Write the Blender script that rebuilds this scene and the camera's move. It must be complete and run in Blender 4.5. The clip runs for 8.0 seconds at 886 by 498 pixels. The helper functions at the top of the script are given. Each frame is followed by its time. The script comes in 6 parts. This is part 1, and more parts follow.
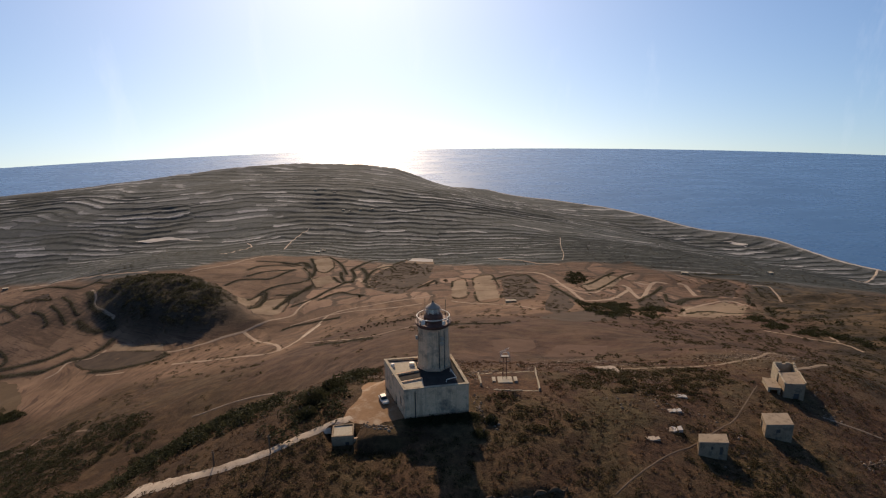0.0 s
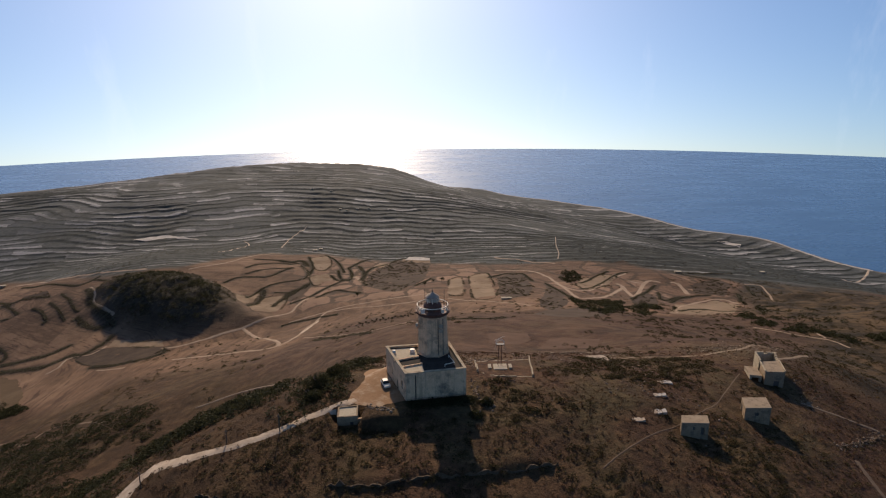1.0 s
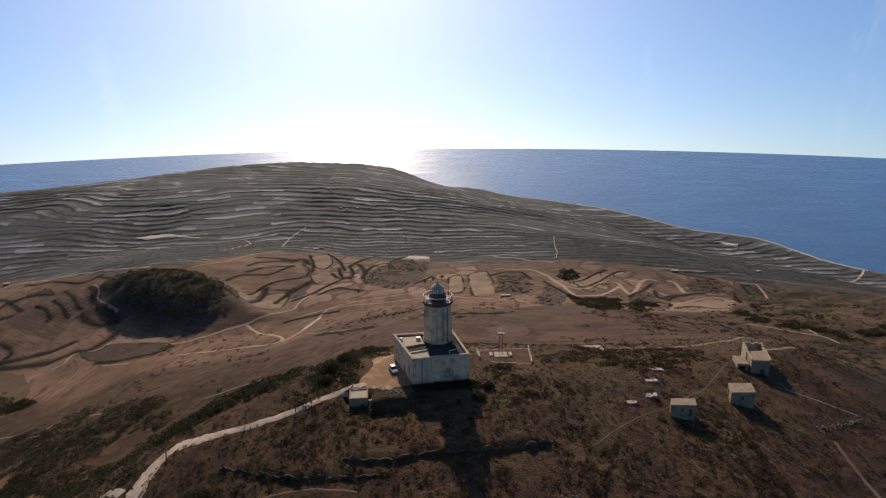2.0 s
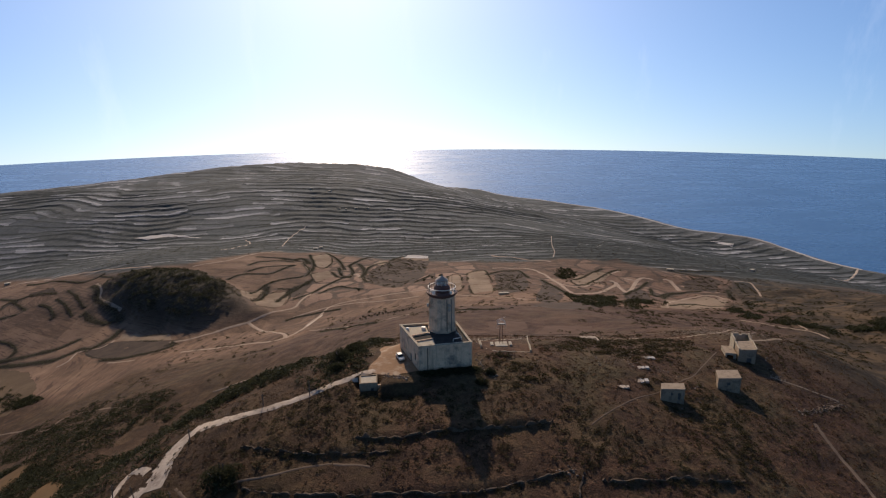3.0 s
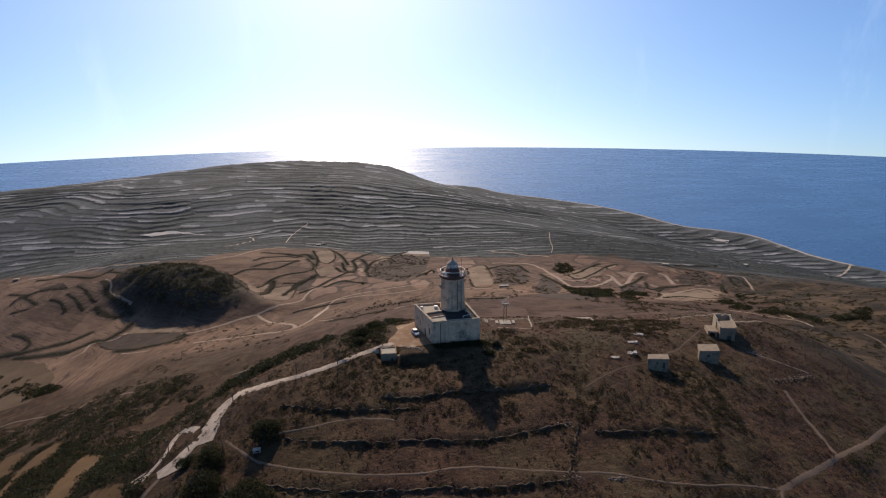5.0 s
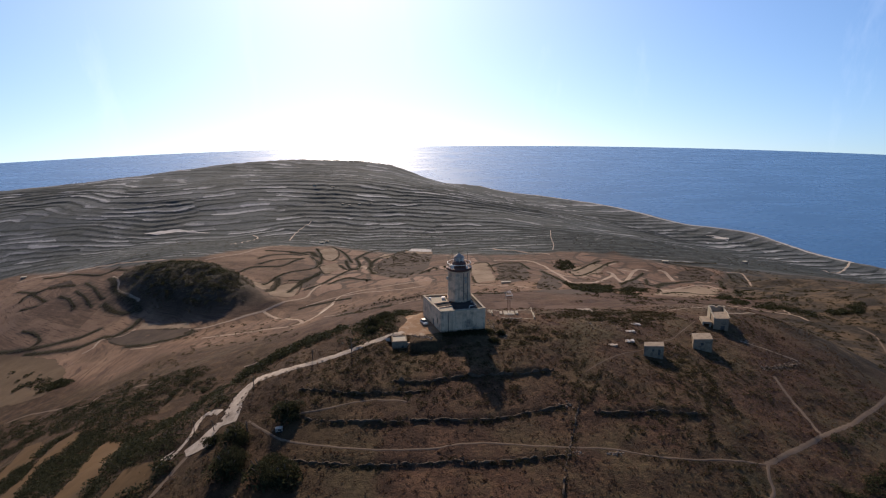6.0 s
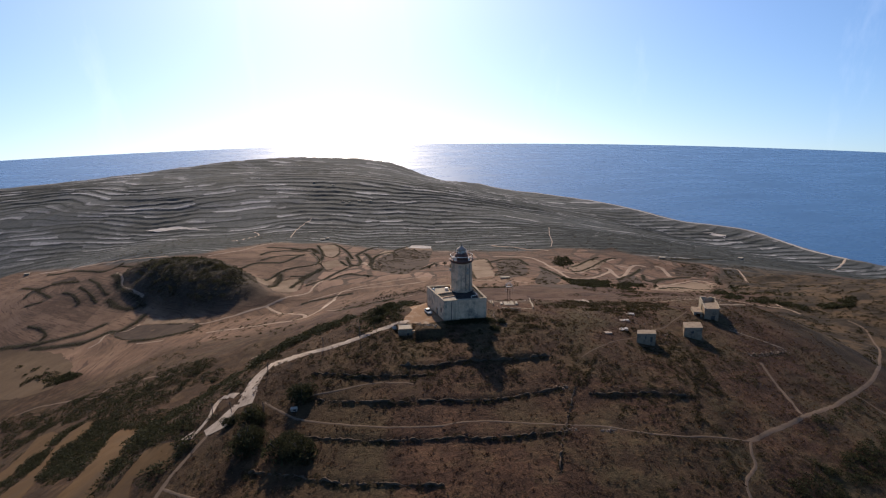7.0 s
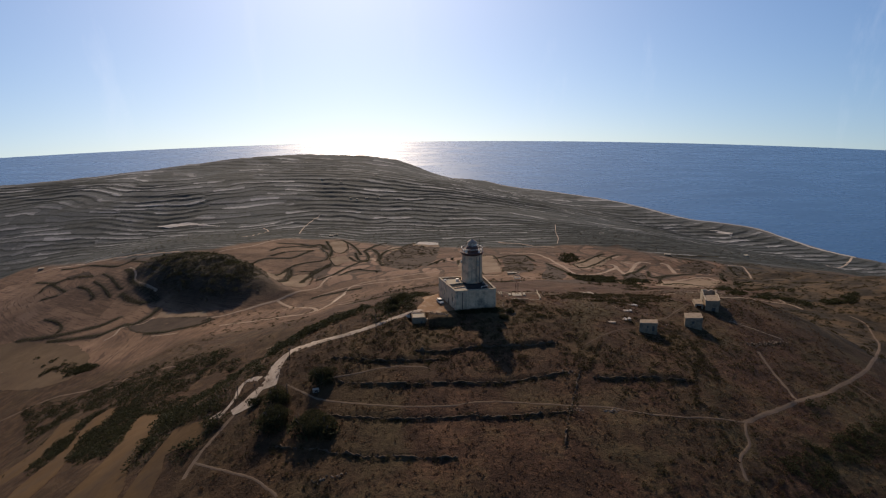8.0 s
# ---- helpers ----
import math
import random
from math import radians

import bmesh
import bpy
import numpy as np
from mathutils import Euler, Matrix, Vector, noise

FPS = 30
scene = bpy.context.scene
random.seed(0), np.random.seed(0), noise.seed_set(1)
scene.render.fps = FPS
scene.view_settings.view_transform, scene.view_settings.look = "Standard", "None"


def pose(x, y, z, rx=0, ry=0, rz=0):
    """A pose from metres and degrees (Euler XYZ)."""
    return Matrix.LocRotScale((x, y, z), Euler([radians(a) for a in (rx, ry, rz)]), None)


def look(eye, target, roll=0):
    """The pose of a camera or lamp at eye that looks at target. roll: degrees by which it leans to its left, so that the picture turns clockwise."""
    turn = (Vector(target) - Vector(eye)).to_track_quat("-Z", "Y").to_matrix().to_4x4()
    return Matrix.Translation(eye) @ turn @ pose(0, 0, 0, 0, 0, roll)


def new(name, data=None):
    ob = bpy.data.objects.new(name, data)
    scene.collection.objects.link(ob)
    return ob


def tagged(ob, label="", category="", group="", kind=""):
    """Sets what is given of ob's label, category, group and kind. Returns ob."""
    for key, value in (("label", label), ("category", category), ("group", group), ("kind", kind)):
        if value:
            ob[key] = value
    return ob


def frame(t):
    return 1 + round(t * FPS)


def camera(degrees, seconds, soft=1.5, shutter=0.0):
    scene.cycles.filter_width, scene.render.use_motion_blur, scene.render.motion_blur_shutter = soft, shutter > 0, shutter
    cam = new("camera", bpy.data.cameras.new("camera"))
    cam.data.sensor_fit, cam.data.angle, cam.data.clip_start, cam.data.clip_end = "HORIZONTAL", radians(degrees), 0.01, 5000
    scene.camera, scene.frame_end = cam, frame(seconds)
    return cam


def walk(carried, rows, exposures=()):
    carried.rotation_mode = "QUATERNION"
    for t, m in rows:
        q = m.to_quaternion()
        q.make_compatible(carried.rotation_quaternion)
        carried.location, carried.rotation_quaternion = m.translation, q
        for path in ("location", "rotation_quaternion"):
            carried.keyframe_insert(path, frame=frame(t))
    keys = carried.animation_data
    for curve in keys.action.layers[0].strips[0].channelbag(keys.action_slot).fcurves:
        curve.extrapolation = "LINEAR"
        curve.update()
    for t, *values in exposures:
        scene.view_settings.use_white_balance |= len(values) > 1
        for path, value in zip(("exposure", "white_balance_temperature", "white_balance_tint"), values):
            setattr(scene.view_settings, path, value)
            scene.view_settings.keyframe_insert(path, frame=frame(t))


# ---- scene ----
# Origin: foot of the lighthouse tower. x to the east side, y away from the camera, z up.


def aim(x, y, z, yaw, pitch, roll):
    """Pose from a place and the yaw (to the left), pitch (up) and roll in degrees."""
    a, b = radians(yaw), radians(pitch)
    ahead = Vector((-math.sin(a) * math.cos(b), math.cos(a) * math.cos(b), math.sin(b)))
    eye = Vector((x, y, z))
    return look(eye, eye + ahead * 100, roll)


cam = camera(76.19, 8.0, soft=1.15)
PATH = [
    (0.0, 2.0, -124.0, 69.0, 0.001, -14.697, -0.848),
    (0.5, 1.66, -127.98, 69.04, -0.091, -14.724, -0.733),
    (1.0, 1.2, -132.12, 69.25, -0.423, -14.7, -0.568),
    (1.5, 0.39, -136.64, 69.55, -0.481, -14.732, -0.435),
    (3.0, -2.46, -150.44, 70.59, -0.852, -14.659, -0.404),
    (3.5, -3.56, -155.2, 70.93, -0.928, -14.684, -0.351),
    (4.0, -4.64, -159.79, 71.33, -1.026, -14.755, -0.381),
    (4.5, -5.71, -164.78, 71.64, -1.059, -14.821, -0.426),
    (6.0, -8.97, -179.47, 72.96, -0.951, -14.98, -0.543),
    (6.2, -9.49, -181.6, 73.22, -0.29, -15.14, -0.58),
    (6.5, -10.26, -184.88, 73.61, -0.196, -15.192, -0.635),
    (7.0, -10.73, -189.05, 73.8, -1.091, -15.212, -0.534),
    (7.5, -12.09, -193.97, 74.36, -0.627, -15.349, -0.507),
    (8.0, -13.0, -198.78, 74.71, -0.48, -15.464, -0.499),
]
walk(cam, [(t, aim(*p)) for t, *p in PATH], [(0.0, 0.21, 6250, 13), (1.5, 0.21, 6000, 13), (3.0, 0.24, 5750, 13), (4.5, 0.26, 5550, 13), (6.5, 0.4, 5600, 13), (7.5, 0.4, 5600, 13), (8.0, -0.02, 5950, 13)])

# ---- world, sun, exposure ----
SUN_EL, SUN_AZ = 27.0, -8.4  # degrees; azimuth from +y, positive to +x
world = bpy.data.worlds.new("world")
scene.world = world
world.use_nodes = True
wn, wl = world.node_tree.nodes, world.node_tree.links
wn.clear()
w_out = wn.new("ShaderNodeOutputWorld")
w_bg = wn.new("ShaderNodeBackground")
w_sky = wn.new("ShaderNodeTexSky")
w_co = wn.new("ShaderNodeTexCoord")
w_add = wn.new("ShaderNodeVectorMath")
w_nor = wn.new("ShaderNodeVectorMath")
w_sky.sky_type = "NISHITA"
w_sky.sun_disc = False
w_sky.sun_elevation = radians(SUN_EL + 7)
w_sky.sun_rotation = radians(SUN_AZ)
w_sky.altitude = 200
w_sky.air_density, w_sky.dust_density, w_sky.ozone_density = 1.0, 1.0, 2.6
w_add.operation, w_nor.operation = "ADD", "NORMALIZE"
w_add.inputs[1].default_value = (0, 0, 0.15)  # the sea horizon lies a little below eye level
wl.new(w_co.outputs["Generated"], w_add.inputs[0])
wl.new(w_add.outputs[0], w_nor.inputs[0])
wl.new(w_nor.outputs[0], w_sky.inputs["Vector"])
w_hue = wn.new("ShaderNodeHueSaturation")
w_hue.inputs["Hue"].default_value = 0.5
w_hue.inputs["Saturation"].default_value = 1.13
wl.new(w_sky.outputs["Color"], w_hue.inputs["Color"])
# faint cirrus wisps high over the sea
w_map = wn.new("ShaderNodeMapping")
w_map.inputs["Rotation"].default_value = (0.3, 0.6, 0.8)
w_map.inputs["Scale"].default_value = (9.0, 3.0, 2.2)
w_noi = wn.new("ShaderNodeTexNoise")
w_noi.inputs["Scale"].default_value, w_noi.inputs["Detail"].default_value, w_noi.inputs["Roughness"].default_value = 1.6, 6.0, 0.62
w_ramp = wn.new("ShaderNodeValToRGB")
w_ramp.color_ramp.elements[0].position, w_ramp.color_ramp.elements[1].position = 0.58, 0.85
w_ramp.color_ramp.elements[1].color = (0.22, 0.22, 0.22, 1)
w_mix = wn.new("ShaderNodeMix")
w_mix.data_type = "RGBA"
w_mix.inputs[7].default_value = (11.5, 11.5, 11.8, 1)
wl.new(w_co.outputs["Generated"], w_map.inputs["Vector"])
wl.new(w_map.outputs[0], w_noi.inputs["Vector"])
wl.new(w_noi.outputs["Fac"], w_ramp.inputs[0])
wl.new(w_ramp.outputs[0], w_mix.inputs[0])
wl.new(w_hue.outputs[0], w_mix.inputs[6])
wl.new(w_mix.outputs[2], w_bg.inputs["Color"])
w_bg.inputs["Strength"].default_value = 0.083
wl.new(w_bg.outputs[0], w_out.inputs[0])

sun_data = bpy.data.lights.new("sun", "SUN")
sun_data.energy, sun_data.angle, sun_data.color = 4.0, radians(0.6), (1.0, 0.77, 0.52)
sun = new("sun", sun_data)
_a, _e = radians(SUN_AZ), radians(SUN_EL)
SUN_DIR = Vector((math.sin(_a) * math.cos(_e), math.cos(_a) * math.cos(_e), math.sin(_e)))
sun.matrix_world = look(SUN_DIR * 300, (0, 0, 0))

# ---- materials ----


def mat(name):
    m = bpy.data.materials.new(name)
    m.use_nodes = True
    nt = m.node_tree
    return m, nt, nt.nodes["Principled BSDF"]


def mth(nt, op, a, b=None, clamp=False):
    n = nt.nodes.new("ShaderNodeMath")
    n.operation, n.use_clamp = op, clamp
    for i, v in enumerate((a, b)):
        if v is None:
            continue
        if isinstance(v, (int, float)):
            n.inputs[i].default_value = v
        else:
            nt.links.new(v, n.inputs[i])
    return n.outputs[0]


def ramp(nt, fac, stops):
    n = nt.nodes.new("ShaderNodeValToRGB")
    el = n.color_ramp.elements
    while len(el) < len(stops):
        el.new(0.5)
    for e, (p, c) in zip(el, stops):
        e.position, e.color = p, (*c, 1) if len(c) == 3 else c
    nt.links.new(fac, n.inputs[0])
    return n.outputs[0]


def mixc(nt, fac, a, b, blend="MIX"):
    n = nt.nodes.new("ShaderNodeMix")
    n.data_type, n.blend_type = "RGBA", blend
    for sock, v in ((n.inputs[0], fac), (n.inputs[6], a), (n.inputs[7], b)):
        if isinstance(v, (int, float)):
            sock.default_value = v
        elif isinstance(v, tuple):
            sock.default_value = (*v, 1)
        else:
            nt.links.new(v, sock)
    return n.outputs[2]


def noise_tex(nt, scale, detail=4.0, rough=0.6, vec=None, out="Fac"):
    n = nt.nodes.new("ShaderNodeTexNoise")
    n.inputs["Scale"].default_value, n.inputs["Detail"].default_value, n.inputs["Roughness"].default_value = scale, detail, rough
    if vec is not None:
        nt.links.new(vec, n.inputs["Vector"])
    return n.outputs[out]


def position(nt):
    return nt.nodes.new("ShaderNodeNewGeometry").outputs["Position"]


def bumped(nt, bsdf, height, strength=0.3, dist=0.05):
    b = nt.nodes.new("ShaderNodeBump")
    b.inputs["Strength"].default_value, b.inputs["Distance"].default_value = strength, dist
    nt.links.new(height, b.inputs["Height"])
    nt.links.new(b.outputs[0], bsdf.inputs["Normal"])


def surface(name, dark, light, scale, rough=0.85, metal=0.0, fine=None, bump=0.3, dist=0.03, stain=None, stain_scale=0.4):
    """Two-scale mottled surface; stain: a second colour in large patches."""
    m, nt, bs = mat(name)
    p = position(nt)
    a = noise_tex(nt, scale, 5, 0.65, p)
    b = noise_tex(nt, fine or scale * 7, 4, 0.7, p)
    col = ramp(nt, a, [(0.3, dark), (0.7, light)])
    col = mixc(nt, 0.25, col, ramp(nt, b, [(0.3, tuple(c * 0.6 for c in dark)), (0.7, tuple(min(1, c * 1.25) for c in light))]))
    if stain:
        s = ramp(nt, noise_tex(nt, stain_scale, 6, 0.7, p), [(0.5, (0, 0, 0)), (0.68, (1, 1, 1))])
        col = mixc(nt, s, col, stain)
    nt.links.new(col, bs.inputs["Base Color"])
    bs.inputs["Roughness"].default_value, bs.inputs["Metallic"].default_value = rough, metal
    if rough > 0.8:
        bs.inputs["Specular IOR Level"].default_value = 0.08
    bumped(nt, bs, b, bump, dist)
    return m


# ---- terrain ----
# Land heights as broad, middle and small swells on three regular nets.
LAND_BASE = -33.5
BROAD = [-180.7, -142.8, -136.8, 105.1, -82.1, -174.5, 18.8, 237.5, -37.7, -51.3, -108.6, 36.1, -96.3, -374.6, 87.3, 42.2, -196.1, 48.3, 135.8, 315, -8.1, -358.8, 164.9, 113.7]
MIDDLE = [-64.3, -61.6, 99.9, 53.9, -67.3, 13.9, 46.9, 86.5, -76.4, 0.4, 22.6, 73.4, -63.9, -41.1, 31.9, 45, -69.3, -15.6, 78.3, 44.9, -9.9, -17.5, 25.9, -2.1]
SMALL = [6.5, 1.5, 14.3, -0.4, -7.7, -8, -3.6, -0, -7.6, 4.1, 14.8, 9.5, -4.3, 16.8, -3.4, 2.8, -16.8, 0, 2.8, 7.9, -1.6, 18.6, 6.4, 7.1, -23.7, -2.8, 2.8, -20, 6.4, 8.6]
SEA_Z = -332.0


def swells(x, y, net, xs, ys, width):
    z = np.zeros_like(x)
    for (j, cy) in enumerate(ys):
        for (i, cx) in enumerate(xs):
            z += net[j * len(xs) + i] * np.exp(-((x - cx) ** 2 + (y - cy) ** 2) / (2 * width * width))
    return z


LATTICE = {}


def vnoise(x, y, cell, seed):
    """Smooth value noise from -1 to 1."""
    if seed not in LATTICE:
        LATTICE[seed] = np.random.RandomState(seed).uniform(-1, 1, (256, 256))
    g = LATTICE[seed]
    u, v = x / cell + 1000.0, y / cell + 1000.0
    iu, iv = np.floor(u).astype(int), np.floor(v).astype(int)
    fu, fv = u - iu, v - iv
    fu, fv = fu * fu * (3 - 2 * fu), fv * fv * (3 - 2 * fv)
    a, b = g[iu % 256, iv % 256], g[(iu + 1) % 256, iv % 256]
    c, d = g[iu % 256, (iv + 1) % 256], g[(iu + 1) % 256, (iv + 1) % 256]
    return (a * (1 - fu) + b * fu) * (1 - fv) + (c * (1 - fu) + d * fu) * fv


def step01(a, b, v):
    t = np.clip((v - a) / (b - a), 0, 1)
    return t * t * (3 - 2 * t)


COAST = [(-1650, 1000), (-1300, 1380), (-1214, 1433), (-982, 1585), (-779, 1684), (-616, 1744), (-335, 1863), (-272, 1873), (-140, 1936), (-35, 2140),
         (195, 2288), (406, 2048), (632, 1712), (737, 1500), (893, 1345), (935, 1155), (970, 1060), (1010, 1000), (1250, 500), (1100, 0), (600, -600), (-600, -700), (-1500, -300)]


def off_shore(x, y):
    """Metres outside the coast; negative on land."""
    best, inside = np.full(x.shape, 1e9), np.zeros(x.shape, bool)
    n = len(COAST)
    for k in range(n):
        (ax, ay), (bx, by) = COAST[k], COAST[(k + 1) % n]
        dx, dy = bx - ax, by - ay
        t = np.clip(((x - ax) * dx + (y - ay) * dy) / (dx * dx + dy * dy), 0, 1)
        best = np.minimum(best, np.hypot(x - ax - t * dx, y - ay - t * dy))
        inside ^= ((ay > y) != (by > y)) & (x < dx * (y - ay) / (dy if dy else 1e-9) + ax)
    return np.where(inside, -best, best)


# edges of the terraces on the near hill: plan line, drop on its downhill side, reach
TERRACES = [([(-46.9, -37.1), (-36.7, -41.0), (-28.9, -42.7), (-19.8, -42.4), (-10.7, -41.6)], 0.9), ([(-42.7, -49.7), (-33.5, -52.7), (-24.8, -54.2), (-16.3, -54.0), (-5.0, -53.6), (6.4, -52.9), (15.5, -50.1), (24.9, -47.2)], 0.8), ([(-45.6, -62.1), (-36.8, -65.6), (-26.0, -68.0), (-15.8, -68.0), (-6.8, -67.6), (2.2, -68.2), (11.3, -67.3), (20.7, -66.0)], 0.8), ([(31.9, -49.1), (39.4, -48.8), (49.2, -46.8), (55.2, -46.9), (64.3, -45.6)], 0.8), ([(-57.5, -69.3), (-50.1, -72.7), (-42.4, -76.1), (-35.1, -79.2), (-29.6, -81.1), (-24.3, -81.5), (-15.3, -82.2), (-8.9, -83.3)], 0.8), ([(-20.8, -38.0), (-13.8, -37.9), (-4.4, -36.6), (5.1, -35.5), (15.0, -33.6), (25.2, -31.3)], 1.2)]


def terrace_steps(x, y):
    """Rise above and fall below each terrace edge, fading away from it."""
    z = np.zeros_like(x)
    near = (np.abs(x) < 90) & (y < 0) & (y > -110)
    px, py = x[near], y[near]
    if not px.size:
        return z
    for line, drop in TERRACES:
        xs, ys = np.array([v[0] for v in line]), np.array([v[1] for v in line])
        ly = np.interp(px, xs, ys) + 0.5 * vnoise(px, py, 4.0, 31)
        ends = step01(0, 5, px - xs[0]) * step01(0, 5, xs[-1] - px)
        d = py - ly
        z[near] += ends * drop * 0.5 * np.where(d > 0, np.exp(-np.maximum(d, 0) / 6.0), -np.exp(np.minimum(d, 0) / 6.0)) * step01(0, 0.7, np.abs(d))
    return z


def mound_reach(x, y):
    """0 at the middle of the wooded mound, 1 near its uneven foot."""
    c, s = math.cos(-0.617), math.sin(-0.617)
    u, v = x + 289.0, y - 456.0
    r = ((u * c + v * s) / 112.6) ** 2 + ((v * c - u * s) / 44.5) ** 2
    return np.maximum(0, r * (1 + 0.22 * vnoise(x, y, 48, 35) + 0.12 * vnoise(x, y, 19, 36)))


def land(x, y):
    z = LAND_BASE + swells(x, y, BROAD, np.linspace(-1500, 1500, 6), np.linspace(600, 2400, 4), 560.0)
    z += swells(x, y, MIDDLE, np.linspace(-480, 480, 6), np.linspace(60, 540, 4), 170.0)
    z += swells(x, y, SMALL, np.linspace(-100, 150, 6), np.linspace(-110, 60, 5), 46.0)
    # the wooded mound
    wood = np.exp(-mound_reach(x, y) ** 1.7)
    z += wood * (31.0 + 2.5 * vnoise(x, y, 40, 37) + 1.3 * vnoise(x, y, 16, 38))
    # gullied eastern slope
    hollow = np.exp(-(((x - 400) / 105) ** 2 + ((y - 400) / 125) ** 2) ** 2)
    z += hollow * (8.0 * np.abs(vnoise(x, y, 60, 11)) + 3.0 * vnoise(x, y, 24, 12) - 3.0)
    # the far ridge and the dip beside it
    z += 16.0 * np.exp(-(((x + 195) / 130) ** 2 + ((y - 1905) / 160) ** 2)) - 18.0 * np.exp(-(((x + 15) / 85) ** 2 + ((y - 2160) / 120) ** 2))
    away = np.hypot(x, y)
    z += step01(60, 250, away) * (1.6 * vnoise(x, y, 70, 3) + 0.8 * vnoise(x, y, 27, 4))
    z += step01(14, 40, away) * (0.45 * vnoise(x, y, 14, 5) + 0.2 * vnoise(x, y, 5, 6) + 0.1 * vnoise(x, y, 2.1, 7))
    # level pad under the lighthouse
    pad = 1 - step01(12.5, 19, np.hypot(x + 2, y + 1))
    z = z * (1 - pad) + 0.0 * pad
    for cx, cy, r, d in ((60.5, -17.0, 6.0, 1.5), (100.0, 16.5, 6.0, 0.8), (81.0, -6.5, 5.0, 0.4)):
        z -= d * np.exp(-((x - cx) ** 2 + (y - cy) ** 2) / (2 * r * r))
    z += terrace_steps(x, y)
    # the yard's retaining wall: lower ground in front of it
    edge = np.where(x < -17.3, -12.0, -15.9 + 0.16 * (x + 8))
    z -= 2.7 * step01(-25, -22.5, x) * (1 - step01(-9, -5, x)) * step01(0.2, 1.2, edge - y - 1.4) * np.exp(-np.maximum(edge - y - 1.4, 0) / 16.0)
    k = step01(-8, 110, off_shore(x, y))
    return z * (1 - k) - 430.0 * k


def spread(lo, near_lo, near_hi, hi, step, grow, back, cap, far, far_lo):
    """Net lines: even near the middle, then wider, held at cap until far is reached."""
    a, s = list(np.arange(near_lo, near_hi + step, step)), step
    while a[-1] < hi:
        s = s * grow if s * grow < cap or a[-1] > far else cap
        a.append(a[-1] + s)
    s, head = step, [near_lo]
    while head[-1] > lo:
        s = s * back if s * back < cap or head[-1] < far_lo else cap
        head.append(head[-1] - s)
    return np.array(head[:0:-1] + a)


GX = spread(-1900, -130, 150, 1500, 1.35, 1.025, 1.025, 7.5, 950, -950)
GY = spread(-900, -112, 50, 2500, 1.35, 1.02, 1.06, 4.0, 1250, 0)
MX, MY = np.meshgrid(GX, GY)
GZ = land(MX, MY)


def ground(x, y):
    """Height of the ground sheet at a place."""
    i = min(max(int(np.searchsorted(GX, x)) - 1, 0), len(GX) - 2)
    j = min(max(int(np.searchsorted(GY, y)) - 1, 0), len(GY) - 2)
    u, v = (x - GX[i]) / (GX[i + 1] - GX[i]), (y - GY[j]) / (GY[j + 1] - GY[j])
    return float((GZ[j, i] * (1 - u) + GZ[j, i + 1] * u) * (1 - v) + (GZ[j + 1, i] * (1 - u) + GZ[j + 1, i + 1] * u) * v)


def sheet(name, verts, faces, material, smooth=True):
    me = bpy.data.meshes.new(name)
    me.from_pydata(verts, [], faces)
    me.materials.append(material)
    if smooth:
        me.polygons.foreach_set("use_smooth", [True] * len(me.polygons))
    return new(name, me)

# ---- ground sheet ----


def near_poly(x, y, poly, soft):
    """1 inside a plan outline, falling to 0 over soft metres outside it."""
    best, inside = np.full(x.shape, 1e9), np.zeros(x.shape, bool)
    for k in range(len(poly)):
        (ax, ay), (bx, by) = poly[k], poly[(k + 1) % len(poly)]
        dx, dy = bx - ax, by - ay
        t = np.clip(((x - ax) * dx + (y - ay) * dy) / (dx * dx + dy * dy + 1e-9), 0, 1)
        best = np.minimum(best, np.hypot(x - ax - t * dx, y - ay - t * dy))
        inside ^= ((ay > y) != (by > y)) & (x < dx * (y - ay) / (dy if dy else 1e-9) + ax)
    return 1 - step01(0, soft, np.where(inside, 0, best))


VALLEY = [(-701, 717), (-475, 577), (-334, 570), (-272, 661), (-188, 700), (-62, 669), (63, 617), (188, 631), (296, 588), (355, 528), (280, 349), (190, 318), (108, 297), (55, 268), (-40, 339), (-93, 307), (-116, 227), (-172, 263), (-250, 279), (-272, 235), (-385, 293), (-600, 330), (-860, 600)]
WOBX, WOBY = MX + 18 * vnoise(MX, MY, 60, 21), MY + 18 * vnoise(MX, MY, 60, 22)
VAL = near_poly(WOBX, WOBY, VALLEY, 30.0)
MOUND = np.exp(-(mound_reach(MX * 0.6 + WOBX * 0.4, MY * 0.6 + WOBY * 0.4) * 0.8) ** 3)
FRINGE = np.exp(-((MY + 30 * vnoise(MX, MY, 60, 29) - 665 - 35 * (1 - step01(-300, -100, MX))) / 95) ** 2) * (0.3 + 0.45 * (1 - step01(-260, -60, MX)))
PLOTS = 0.2 + 0.78 * step01(-215, -150, MX + 20 * vnoise(MX, MY, 50, 33)) * step01(360, 430, MY + 25 * vnoise(MX, MY, 60, 34))
EAST = near_poly(WOBX, WOBY, [(120, 110), (160, 20), (330, 60), (560, 420), (480, 560), (390, 580), (300, 470), (240, 330)], 45.0) * (1 - VAL)
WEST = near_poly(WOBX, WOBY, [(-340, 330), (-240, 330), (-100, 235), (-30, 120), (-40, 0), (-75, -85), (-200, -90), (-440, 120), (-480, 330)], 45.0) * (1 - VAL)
BACK = near_poly(WOBX, WOBY, [(-130, 215), (-60, 120), (-20, 50), (60, 62), (130, 90), (240, 200), (280, 330), (190, 318), (108, 297), (55, 268), (-40, 339), (-93, 307)], 35.0) * (1 - VAL)
